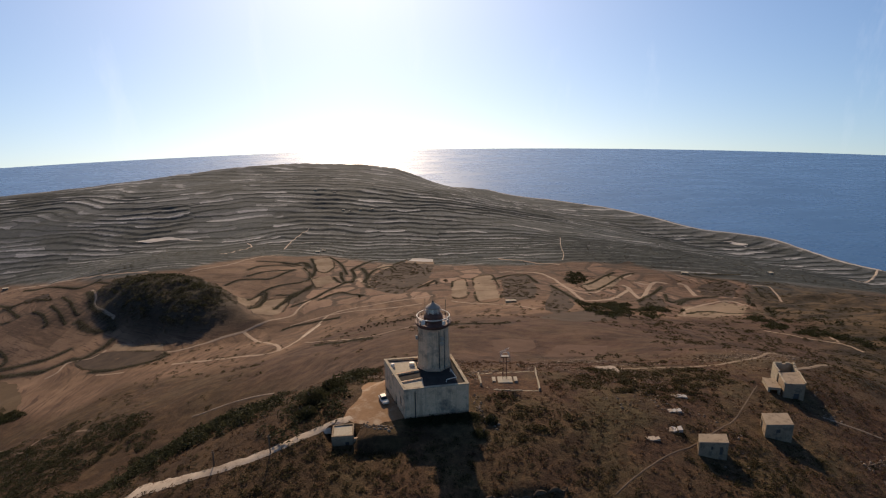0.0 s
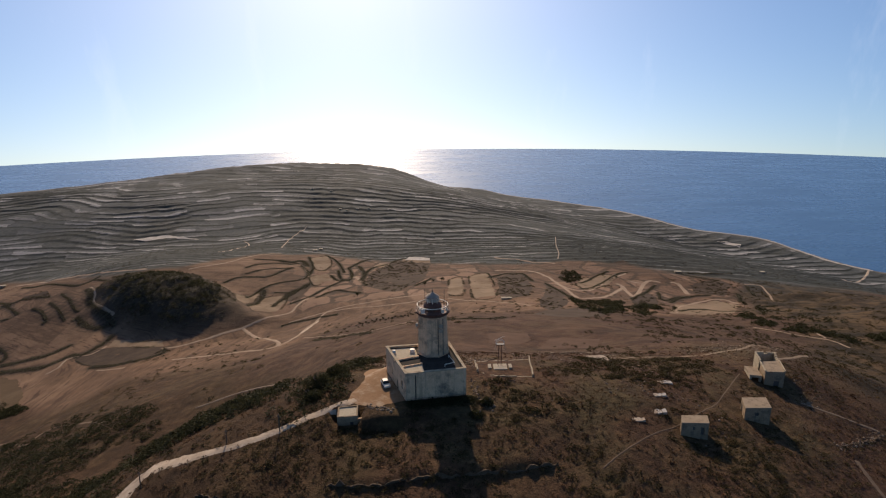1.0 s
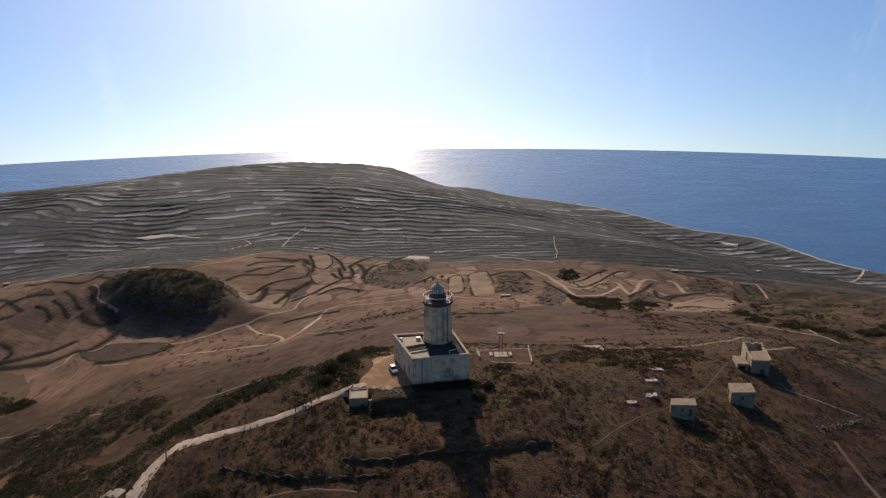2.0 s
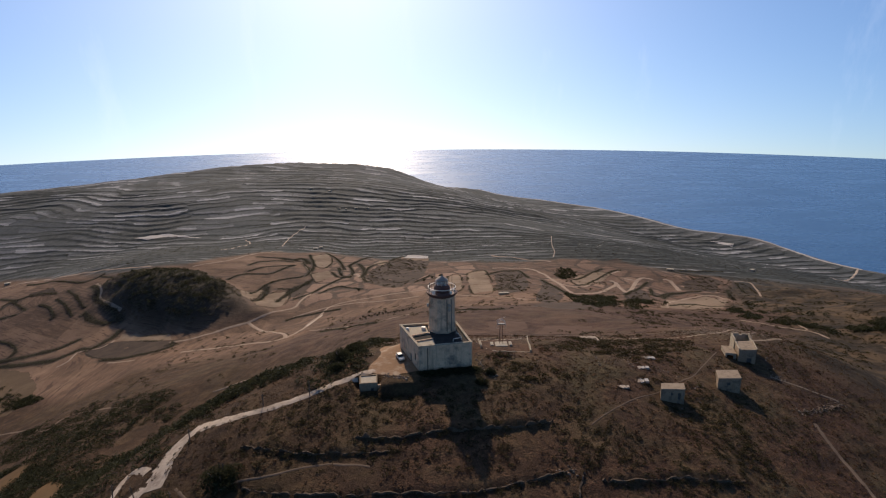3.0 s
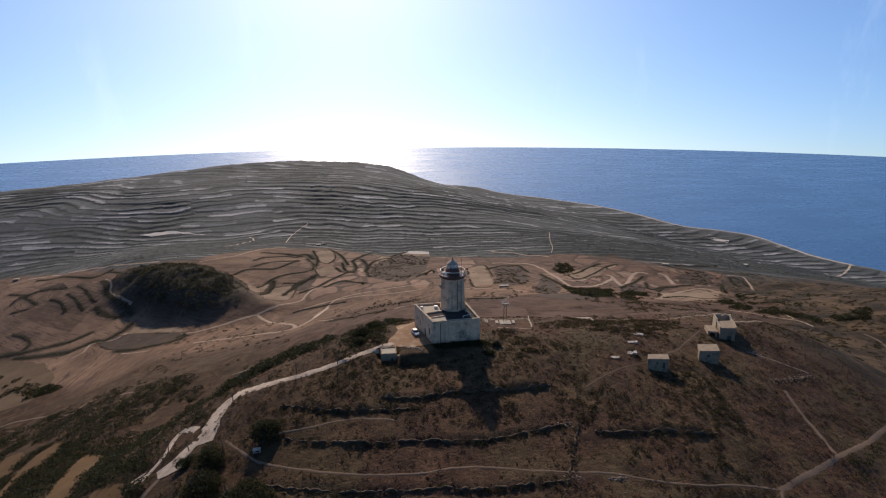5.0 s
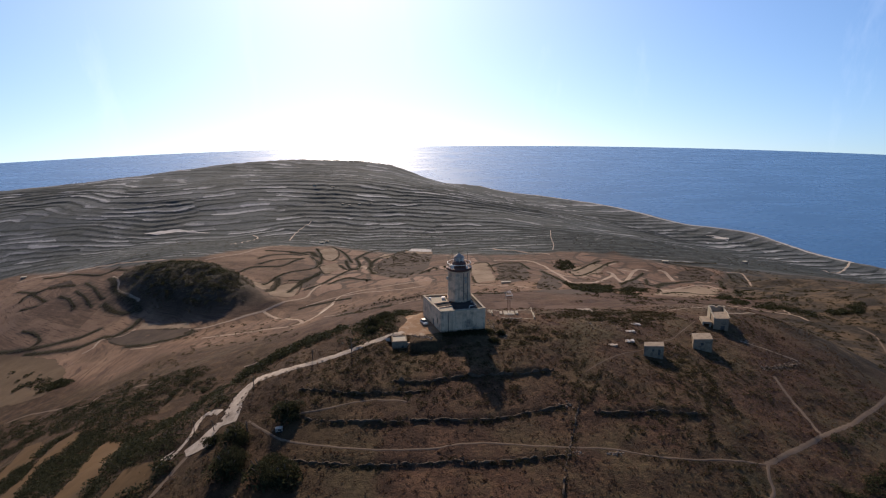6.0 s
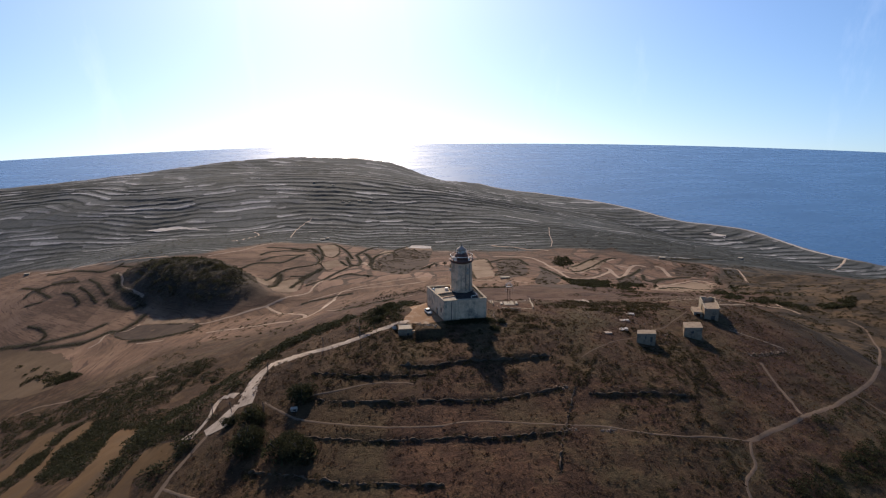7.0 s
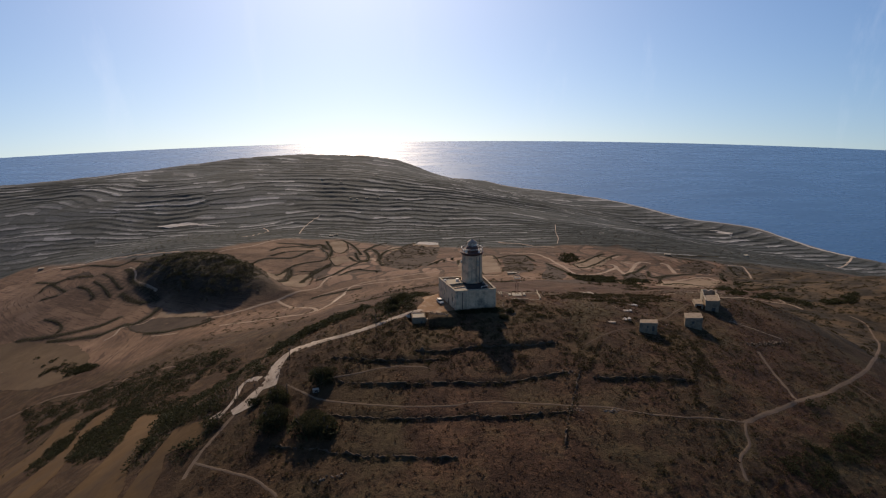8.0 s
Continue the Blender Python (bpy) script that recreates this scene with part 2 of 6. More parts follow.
SHORE = step01(-26, -4, off_shore(MX, MY) + 8 * vnoise(MX, MY, 40, 26)) * step01(600, 900, MY)
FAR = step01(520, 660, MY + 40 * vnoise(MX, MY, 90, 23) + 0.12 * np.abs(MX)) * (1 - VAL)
LEVEL = GZ / 6.5 + MY / 70 + np.maximum(0, MY - 560) * (1 / 25 - 1 / 70) + np.clip(MY - 550, 0, 220) * (1 / 16 - 1 / 25)
LEVEL += 2.4 * vnoise(MX, MY, 260, 24) + 0.45 * vnoise(MX, MY, 85, 25) + step01(560, 700, MY) * 1.5 * vnoise(MX * 0.35, MY, 70, 27)


# scrubby banks between the valley fields: plan line and breadth
HEDGES_WEST = [([(-445, 382), (-406, 369), (-372, 361), (-356, 372), (-341, 367), (-332, 391), (-332, 403)], 2.6), ([(-408, 469), (-385, 446), (-361, 432), (-353, 436)], 2.6), ([(-437, 540), (-416, 514), (-410, 500), (-387, 474), (-368, 457), (-343, 429)], 2.6), ([(-472, 520), (-449, 499), (-428, 475), (-422, 468)], 1.0), ([(-472, 543), (-445, 516), (-423, 490), (-414, 482)], 1.0), ([(-490, 514), (-470, 500), (-449, 477), (-448, 470)], 1.0), ([(-558, 557), (-536, 559), (-516, 558), (-486, 541)], 1.0)]
HEDGES_WEST_FAR = [([(-558, 536), (-558, 557), (-505, 509)], 1.0), ([(-610, 604), (-546, 551)], 1.0), ([(-597, 645), (-527, 604), (-463, 564), (-447, 584)], 1.0), ([(-446, 574), (-415, 559), (-405, 578)], 1.0), ([(-537, 507), (-513, 504)], 1.0), ([(-489, 442), (-467, 429), (-449, 411), (-448, 400)], 1.0), ([(-497, 403), (-458, 394), (-419, 392), (-392, 391), (-377, 404)], 2.6)]
HEDGES_MIDDLE = [([(-308, 328), (-285, 321), (-266, 319), (-245, 329), (-249, 344)], 1.6), ([(-211, 454), (-205, 496), (-191, 518), (-170, 534), (-166, 557), (-174, 586), (-187, 609)], 1.0), ([(-195, 416), (-194, 439), (-196, 464), (-202, 491)], 1.6), ([(-156, 431), (-142, 453), (-127, 510), (-111, 542)], 1.0), ([(-173, 426), (-169, 459), (-163, 487), (-158, 509)], 1.0)]
HEDGES_MIDDLE_FAR = [([(-260, 642), (-232, 644), (-195, 627)], 1.0), ([(-170, 703), (-144, 654), (-125, 586)], 1.0), ([(-192, 679), (-174, 621), (-165, 569)], 1.0), ([(-245, 557), (-229, 578), (-195, 594)], 1.0)]
HEDGES_EAST = [([(-131, 446), (-115, 481), (-85, 449)], 1.0), ([(-135, 598), (-123, 548), (-109, 529)], 1.0), ([(-123, 621), (-113, 674), (-99, 702)], 1.0), ([(-70, 669), (-54, 708)], 1.0), ([(-26, 477), (-8, 521)], 1.0), ([(121, 469), (123, 402), (124, 358)], 1.0)]
HEDGES_EAST_FAR = [([(193, 399), (233, 467), (260, 512)], 1.0), ([(248, 471), (235, 424), (264, 455), (279, 460)], 1.0), ([(59, 504), (76, 535), (105, 555), (108, 486)], 1.0), ([(312, 579), (331, 569), (354, 552)], 1.0), ([(347, 484), (326, 440)], 1.0), ([(378, 524), (365, 482)], 1.0)]
SMALL_BANKS = [([(-187, 482), (-170, 481), (-163, 476)], 1.0), ([(-173, 426), (-171, 460), (-168, 485), (-157, 505), (-155, 517)], 2.4), ([(-224, 642), (-207, 636), (-194, 647), (-180, 614)], 3.0),
               ([(-255, 590), (-246, 610), (-220, 626), (-203, 620)], 1.2), ([(-259, 522), (-246, 545), (-218, 543), (-208, 556), (-196, 595)], 1.2), ([(-138, 564), (-126, 537), (-112, 535), (-111, 567), (-124, 619)], 1.0),
               ([(-112, 636), (-96, 574), (-94, 533), (-83, 499)], 1.6), ([(-96, 574), (-91, 623), (-75, 653), (-64, 624)], 1.0)]
EAST_BANKS = [([(157, 451), (174, 470), (194, 506), (212, 532), (233, 564), (246, 570)], 1.0), ([(164, 490), (181, 517), (198, 543), (222, 576)], 1.0), ([(238, 412), (263, 448), (285, 463), (305, 466)], 1.2),
              ([(212, 334), (247, 361), (275, 373), (289, 361)], 1.0), ([(333, 585), (364, 588), (399, 597)], 1.4), ([(6.5, 175.7), (21.9, 166.8), (37.7, 168.4)], 0.6), ([(-145, 356), (-137, 364), (-116, 363), (-95, 363)], 0.6), ([(-82.7, 221.8), (-60.8, 187.7), (-36.1, 155.6)], 0.3)]
VALLEY_HEDGES = [*SMALL_BANKS, *EAST_BANKS, *HEDGES_WEST, *HEDGES_WEST_FAR, *HEDGES_MIDDLE, *HEDGES_MIDDLE_FAR, *HEDGES_EAST, *HEDGES_EAST_FAR]


def near_lines(x, y, lines):
    """Share from 1 on a set of plan lines to 0 at their breadth."""
    out = np.zeros_like(x)
    for line, w in lines:
        reach = 1.9 + 1.3 * w
        for (ax, ay), (bx, by) in zip(line, line[1:]):
            sel = np.nonzero((x > min(ax, bx) - 9) & (x < max(ax, bx) + 9) & (y > min(ay, by) - 9) & (y < max(ay, by) + 9))[0]
            px, py, dx, dy = x[sel], y[sel], bx - ax, by - ay
            t = np.clip(((px - ax) * dx + (py - ay) * dy) / (dx * dx + dy * dy), 0, 1)
            out[sel] = np.maximum(out[sel], 1 - step01(reach * 0.5, reach * 1.7, np.hypot(px - ax - t * dx, py - ay - t * dy)))
    return out


BANKS = near_lines(MX.ravel(), MY.ravel(), VALLEY_HEDGES).reshape(MX.shape)

# stepped terraces of the far slopes: a bank that faces the valley, then a field that leans back
TERR_Y = MY + 34 * vnoise(MX, MY, 230, 42) + 13 * vnoise(MX, MY, 75, 43) + 5 * vnoise(MX, MY, 21, 40) + 60 * (1 - step01(-420, -120, MX)) * vnoise(MX, MY, 190, 44)
SPACING = np.maximum(19.0, 20 + 0.038 * (TERR_Y - 600))
TERRACE = np.log1p(np.maximum(TERR_Y - 500, -150) * 0.038 / 17) / 0.038 - 0.65 * np.maximum(0, (MX - 520) / 100) ** 1.4
TERRACE += 0.5 * np.random.RandomState(8).rand(64, 64)[np.floor((MX + 0.35 * MY + 50 * vnoise(MX, MY, 120, 45)) / 170).astype(int) % 64, np.floor((TERR_Y + 30 * vnoise(MX, MY, 140, 46)) / 120).astype(int) % 64]
SEAWARD = near_poly(WOBX, WOBY, [(230, 560), (420, 570), (640, 600), (820, 760), (700, 900), (420, 860), (240, 760)], 90.0)
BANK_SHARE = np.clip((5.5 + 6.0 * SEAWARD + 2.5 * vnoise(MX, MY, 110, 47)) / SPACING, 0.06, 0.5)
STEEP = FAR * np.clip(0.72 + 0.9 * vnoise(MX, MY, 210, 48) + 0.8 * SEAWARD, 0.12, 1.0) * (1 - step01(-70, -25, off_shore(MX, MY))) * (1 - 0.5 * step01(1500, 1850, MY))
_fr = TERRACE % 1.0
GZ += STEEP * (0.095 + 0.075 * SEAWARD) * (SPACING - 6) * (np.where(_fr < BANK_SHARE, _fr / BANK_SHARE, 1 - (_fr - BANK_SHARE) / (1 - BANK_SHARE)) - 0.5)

g_mat, nt, bs = mat("dry_hillside")
p = position(nt)


def attr(name):
    a = nt.nodes.new("ShaderNodeAttribute")
    a.attribute_name = name
    return a.outputs["Fac"]


# near hill: reddish dry scrub with ochre, straw and dark patches
n_big, n_mid, n_fine = noise_tex(nt, 0.018, 5, 0.6, p), noise_tex(nt, 0.14, 6, 0.7, p), noise_tex(nt, 1.1, 5, 0.8, p)
n_spot = noise_tex(nt, 0.42, 5, 0.75, p)
near_c = ramp(nt, n_mid, [(0.32, (0.032, 0.019, 0.013)), (0.5, (0.078, 0.043, 0.027)), (0.68, (0.135, 0.078, 0.046))])
near_c = mixc(nt, ramp(nt, n_big, [(0.44, (0, 0, 0)), (0.62, (0.8, 0.8, 0.8))]), near_c, ramp(nt, n_spot, [(0.3, (0.075, 0.047, 0.025)), (0.7, (0.135, 0.088, 0.045))]))
near_c = mixc(nt, ramp(nt, n_spot, [(0.52, (0, 0, 0)), (0.66, (0.7, 0.7, 0.7))]), near_c, (0.165, 0.095, 0.052))
near_c = mixc(nt, ramp(nt, n_fine, [(0.36, (0.85, 0.85, 0.85)), (0.56, (0, 0, 0))]), near_c, (0.030, 0.021, 0.014))
# olive growth in broad patches
near_c = mixc(nt, ramp(nt, noise_tex(nt, 0.035, 6, 0.68, p), [(0.45, (0, 0, 0)), (0.6, (0.75, 0.75, 0.75))]), near_c, ramp(nt, n_spot, [(0.35, (0.040, 0.035, 0.018)), (0.68, (0.108, 0.088, 0.044))]))
# faint streaks that follow the slope
flow = nt.nodes.new("ShaderNodeCombineXYZ")
sep0 = nt.nodes.new("ShaderNodeSeparateXYZ")
nt.links.new(p, sep0.inputs[0])
nt.links.new(mth(nt, "MULTIPLY", sep0.outputs[0], 0.018), flow.inputs[0])
nt.links.new(mth(nt, "MULTIPLY", sep0.outputs[1], 0.018), flow.inputs[1])
nt.links.new(mth(nt, "MULTIPLY", attr("level"), 0.9), flow.inputs[2])
n_flow = noise_tex(nt, 2.2, 5, 0.7, flow.outputs[0])
near_c = mixc(nt, ramp(nt, n_flow, [(0.36, (0.6, 0.6, 0.6)), (0.48, (0, 0, 0))]), near_c, (0.036, 0.023, 0.016))
near_c = mixc(nt, ramp(nt, n_flow, [(0.56, (0, 0, 0)), (0.68, (0.45, 0.45, 0.45))]), near_c, (0.13, 0.078, 0.045))
# valley fields: stubble and ploughed earth
lev = attr("level")
x_sep = nt.nodes.new("ShaderNodeSeparateXYZ")
nt.links.new(p, x_sep.inputs[0])
wob = noise_tex(nt, 0.03, 3, 0.5, p)
edge_n = noise_tex(nt, 0.25, 4, 0.7, p)
# broad valley fields, each of one tone
lev_v = mth(nt, "MULTIPLY", lev, 0.4)
cell_v = nt.nodes.new("ShaderNodeCombineXYZ")
nt.links.new(mth(nt, "FLOOR", lev_v), cell_v.inputs[0])
nt.links.new(mth(nt, "FLOOR", mth(nt, "ADD", mth(nt, "MULTIPLY", x_sep.outputs[0], 1 / 110.0), mth(nt, "MULTIPLY", mth(nt, "FLOOR", lev_v), 0.41))), cell_v.inputs[1])
wn3 = nt.nodes.new("ShaderNodeTexWhiteNoise")
wn3.noise_dimensions = "2D"
nt.links.new(cell_v.outputs[0], wn3.inputs["Vector"])
val_c = ramp(nt, wn3.outputs["Value"], [(0.0, (0.070, 0.044, 0.029)), (0.4, (0.115, 0.074, 0.046)), (0.75, (0.185, 0.125, 0.076)), (1.0, (0.27, 0.19, 0.12))])
val_c = mixc(nt, 0.5, val_c, ramp(nt, noise_tex(nt, 0.028, 7, 0.68, p), [(0.34, (0.060, 0.042, 0.026)), (0.5, (0.14, 0.097, 0.056)), (0.66, (0.27, 0.19, 0.11))]))
# small irregular plots with dark banks on the middle of the valley floor
warp = nt.nodes.new("ShaderNodeVectorMath")
warp.operation = "MULTIPLY_ADD"
warp.inputs[1].default_value = (34, 34, 0)
nt.links.new(noise_tex(nt, 0.016, 3, 0.55, p, "Color"), warp.inputs[0])
nt.links.new(p, warp.inputs[2])
flat = nt.nodes.new("ShaderNodeVectorMath")
flat.operation = "MULTIPLY"
flat.inputs[1].default_value = (1 / 34.0, 1 / 52.0, 0)
nt.links.new(warp.outputs[0], flat.inputs[0])
plots = []
for feature in ("F1", "DISTANCE_TO_EDGE"):
    v = nt.nodes.new("ShaderNodeTexVoronoi")
    v.voronoi_dimensions, v.feature = "2D", feature
    v.inputs["Scale"].default_value = 1.0
    nt.links.new(flat.outputs[0], v.inputs["Vector"])
    plots.append(v)
tone = nt.nodes.new("ShaderNodeSeparateColor")
nt.links.new(plots[0].outputs["Color"], tone.inputs[0])
plot_c = ramp(nt, tone.outputs[0], [(0.1, (0.062, 0.042, 0.029)), (0.4, (0.115, 0.074, 0.049)), (0.65, (0.175, 0.119, 0.08)), (0.95, (0.33, 0.24, 0.165))])
plot_c = mixc(nt, 0.3, plot_c, ramp(nt, n_mid, [(0.3, (0.06, 0.043, 0.03)), (0.7, (0.22, 0.16, 0.10))]))
bank = ramp(nt, mth(nt, "ADD", plots[1].outputs["Distance"], mth(nt, "MULTIPLY", edge_n, 0.05)), [(0.085, (0.95, 0.95, 0.95)), (0.125, (0, 0, 0))])
plot_c = mixc(nt, bank, plot_c, (0.045, 0.036, 0.026))
val_c = mixc(nt, attr("plots"), val_c, plot_c)
flow_v = nt.nodes.new("ShaderNodeCombineXYZ")
nt.links.new(mth(nt, "MULTIPLY", sep0.outputs[0], 0.012), flow_v.inputs[0])
nt.links.new(mth(nt, "MULTIPLY", sep0.outputs[1], 0.012), flow_v.inputs[1])
nt.links.new(mth(nt, "MULTIPLY", lev, 2.8), flow_v.inputs[2])
n_rows = noise_tex(nt, 2.4, 3, 0.6, flow_v.outputs[0])
val_c = mixc(nt, ramp(nt, n_rows, [(0.38, (0.8, 0.8, 0.8)), (0.44, (0, 0, 0))]), val_c, (0.058, 0.038, 0.026))
val_c = mixc(nt, ramp(nt, n_rows, [(0.55, (0, 0, 0)), (0.62, (0.4, 0.4, 0.4))]), val_c, (0.24, 0.17, 0.105))
val_c = mixc(nt, 0.2, val_c, ramp(nt, n_fine, [(0.35, (0.06, 0.04, 0.025)), (0.7, (0.26, 0.19, 0.11))]))
# distant terraces: grey scrub with pale strips of field, haze tinted in last
terr = attr("terrace")
t_band, t_fr = mth(nt, "FLOOR", terr), mth(nt, "FRACT", terr)
t_along = mth(nt, "ADD", mth(nt, "MULTIPLY", mth(nt, "ADD", x_sep.outputs[0], mth(nt, "MULTIPLY", x_sep.outputs[1], 0.3)), 1 / 75.0), mth(nt, "MULTIPLY", t_band, 0.377))
t_along = mth(nt, "ADD", t_along, mth(nt, "MULTIPLY", wob, 0.8))
t_cell = nt.nodes.new("ShaderNodeCombineXYZ")
nt.links.new(t_band, t_cell.inputs[0])
nt.links.new(mth(nt, "FLOOR", t_along), t_cell.inputs[1])
t_white = nt.nodes.new("ShaderNodeTexWhiteNoise")
t_white.noise_dimensions = "2D"
nt.links.new(t_cell.outputs[0], t_white.inputs["Vector"])
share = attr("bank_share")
# outer rims of the fields paler: sunlit terrace edges put into the colour
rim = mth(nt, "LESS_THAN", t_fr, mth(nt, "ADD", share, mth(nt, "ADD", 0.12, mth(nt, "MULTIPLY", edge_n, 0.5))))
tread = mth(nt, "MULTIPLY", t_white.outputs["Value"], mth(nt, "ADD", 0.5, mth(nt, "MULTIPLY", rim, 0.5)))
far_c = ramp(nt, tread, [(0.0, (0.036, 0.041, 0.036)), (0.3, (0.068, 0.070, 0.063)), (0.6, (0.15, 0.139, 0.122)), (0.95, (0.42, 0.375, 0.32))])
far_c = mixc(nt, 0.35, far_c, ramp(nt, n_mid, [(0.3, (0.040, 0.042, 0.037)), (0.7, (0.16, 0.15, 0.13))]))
# banks: dark scrub, with shade of their valley side deepened into the colour
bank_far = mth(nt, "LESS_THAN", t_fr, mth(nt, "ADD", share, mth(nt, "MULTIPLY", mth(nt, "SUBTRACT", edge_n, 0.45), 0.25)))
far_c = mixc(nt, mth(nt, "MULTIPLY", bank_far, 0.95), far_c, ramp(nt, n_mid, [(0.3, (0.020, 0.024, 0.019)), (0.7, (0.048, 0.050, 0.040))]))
far_c = mixc(nt, mth(nt, "MULTIPLY", mth(nt, "LESS_THAN", mth(nt, "FRACT", t_along), 0.03), 0.6), far_c, (0.045, 0.045, 0.037))
scrub = ramp(nt, noise_tex(nt, 0.006, 6, 0.7, p), [(0.48, (0, 0, 0)), (0.6, (0.85, 0.85, 0.85))])
far_c = mixc(nt, scrub, far_c, ramp(nt, noise_tex(nt, 0.09, 5, 0.7, p), [(0.35, (0.028, 0.03, 0.024)), (0.7, (0.075, 0.072, 0.058))]))
far_c = mixc(nt, attr("fringe"), far_c, ramp(nt, n_mid, [(0.35, (0.034, 0.034, 0.027)), (0.65, (0.085, 0.082, 0.066))]))
# bluish lift: distance haze put into the colour of the far slopes
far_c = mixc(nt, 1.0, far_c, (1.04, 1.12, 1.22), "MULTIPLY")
near_c = mixc(nt, mth(nt, "MULTIPLY", attr("east"), 0.95), near_c, ramp(nt, noise_tex(nt, 0.045, 7, 0.72, p), [(0.40, (0.020, 0.017, 0.011)), (0.5, (0.046, 0.035, 0.021)), (0.6, (0.092, 0.064, 0.035))]))
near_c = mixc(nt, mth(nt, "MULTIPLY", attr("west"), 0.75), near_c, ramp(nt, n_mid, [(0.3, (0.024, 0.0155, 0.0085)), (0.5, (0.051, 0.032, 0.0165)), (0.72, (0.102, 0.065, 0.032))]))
near_c = mixc(nt, mth(nt, "MULTIPLY", attr("back"), 0.7), near_c, ramp(nt, mth(nt, "ADD", mth(nt, "MULTIPLY", n_flow, 0.6), mth(nt, "MULTIPLY", n_mid, 0.4)), [(0.36, (0.030, 0.018, 0.013)), (0.48, (0.062, 0.037, 0.026)), (0.64, (0.118, 0.074, 0.051))]))
near_c = mixc(nt, 1.0, near_c, (1.10, 1.02, 0.93), "MULTIPLY")
val_c = mixc(nt, 1.0, val_c, (1.06, 0.93, 0.90), "MULTIPLY")
col = mixc(nt, attr("valley"), near_c, val_c)
col = mixc(nt, mth(nt, "MULTIPLY", attr("banks"), 0.95), col, ramp(nt, n_mid, [(0.3, (0.026, 0.020, 0.014)), (0.7, (0.066, 0.048, 0.032))]))
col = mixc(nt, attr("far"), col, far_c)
col = mixc(nt, attr("mound"), col, ramp(nt, n_mid, [(0.3, (0.034, 0.028, 0.019)), (0.75, (0.082, 0.061, 0.040))]))
col = mixc(nt, attr("shore"), col, ramp(nt, n_mid, [(0.35, (0.09, 0.080, 0.066)), (0.65, (0.23, 0.205, 0.17))]))
nt.links.new(col, bs.inputs["Base Color"])
bs.inputs["Roughness"].default_value = 0.95
bs.inputs["Specular IOR Level"].default_value = 0.1
bumped(nt, bs, mth(nt, "ADD", n_fine, mth(nt, "MULTIPLY", n_mid, 2.0)), 0.8, 0.5)

nx, ny = len(GX), len(GY)
ii = (np.arange(ny - 1)[:, None] * nx + np.arange(nx - 1)[None]).ravel()
ground_ob = sheet("ground", np.stack([MX.ravel(), MY.ravel(), GZ.ravel()], 1).tolist(), np.stack([ii, ii + 1, ii + nx + 1, ii + nx], 1).tolist(), g_mat)
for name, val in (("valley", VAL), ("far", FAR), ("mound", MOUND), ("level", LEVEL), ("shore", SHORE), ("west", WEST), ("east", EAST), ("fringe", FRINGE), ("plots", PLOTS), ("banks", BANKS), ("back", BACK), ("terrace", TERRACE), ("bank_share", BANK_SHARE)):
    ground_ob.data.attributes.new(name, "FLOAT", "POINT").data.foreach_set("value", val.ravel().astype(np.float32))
tagged(ground_ob, "dry terraced island hills with brown scrub and stubble", "ground", kind="structure")

# ---- sea ----
m_sea, nt, bs = mat("sea_water")
p = position(nt)
mp = nt.nodes.new("ShaderNodeMapping")
mp.inputs["Scale"].default_value = (0.6, 1.6, 1)
nt.links.new(p, mp.inputs["Vector"])
swell = noise_tex(nt, 0.012, 8, 0.72, mp.outputs[0])
sea_c = ramp(nt, noise_tex(nt, 0.0016, 4, 0.6, p), [(0.35, (0.046, 0.112, 0.215)), (0.7, (0.060, 0.140, 0.26))])
sea_c = mixc(nt, ramp(nt, swell, [(0.38, (0.35, 0.35, 0.35)), (0.5, (0, 0, 0))]), sea_c, (0.022, 0.074, 0.165))
nt.links.new(sea_c, bs.inputs["Base Color"])
# slicks and wind-ruffled patches
nt.links.new(ramp(nt, noise_tex(nt, 0.006, 6, 0.7, mp.outputs[0]), [(0.35, (0.23, 0.23, 0.23)), (0.65, (0.33, 0.33, 0.33))]), bs.inputs["Roughness"])
bs.inputs["IOR"].default_value = 1.33
bs.inputs["Specular IOR Level"].default_value = 0.5
bumped(nt, bs, noise_tex(nt, 0.035, 8, 0.72, mp.outputs[0]), 0.5, 0.7)
n = 240
rings = [1.0, 2600.0, 4890.0]
sv, sf = [], []
for r in rings:
    sv += [(r * math.cos(2 * math.pi * k / n), -112 + r * math.sin(2 * math.pi * k / n), SEA_Z) for k in range(n)]
for q in range(len(rings) - 1):
    sf += [(q * n + k, (q + 1) * n + k, (q + 1) * n + (k + 1) % n, q * n + (k + 1) % n) for k in range(n)]
sf.append(tuple(range(n)))
tagged(sheet("water", sv, sf, m_sea), "calm deep blue sea with fine ripples", "sea", kind="structure")

# ---- shared builders ----
concrete = surface("weathered_concrete", (0.36, 0.28, 0.20), (0.54, 0.435, 0.32), 0.35, 0.9, stain=(0.24, 0.18, 0.125), stain_scale=0.25)
dirt = surface("pale_dirt", (0.20, 0.145, 0.095), (0.31, 0.235, 0.16), 0.3, 0.95, stain=(0.13, 0.09, 0.06), stain_scale=0.15)
trail = surface("trodden_earth", (0.125, 0.086, 0.056), (0.19, 0.136, 0.09), 0.4, 0.95)
forecourt_earth = surface("forecourt_earth", (0.22, 0.128, 0.068), (0.30, 0.185, 0.10), 0.25, 0.95, stain=(0.40, 0.31, 0.21), stain_scale=0.2)
plaster = surface("weathered_plaster", (0.57, 0.385, 0.23), (0.78, 0.555, 0.35), 0.5, 0.9, stain=(0.23, 0.19, 0.14), stain_scale=0.3)
nt, bs = plaster.node_tree, plaster.node_tree.nodes["Principled BSDF"]
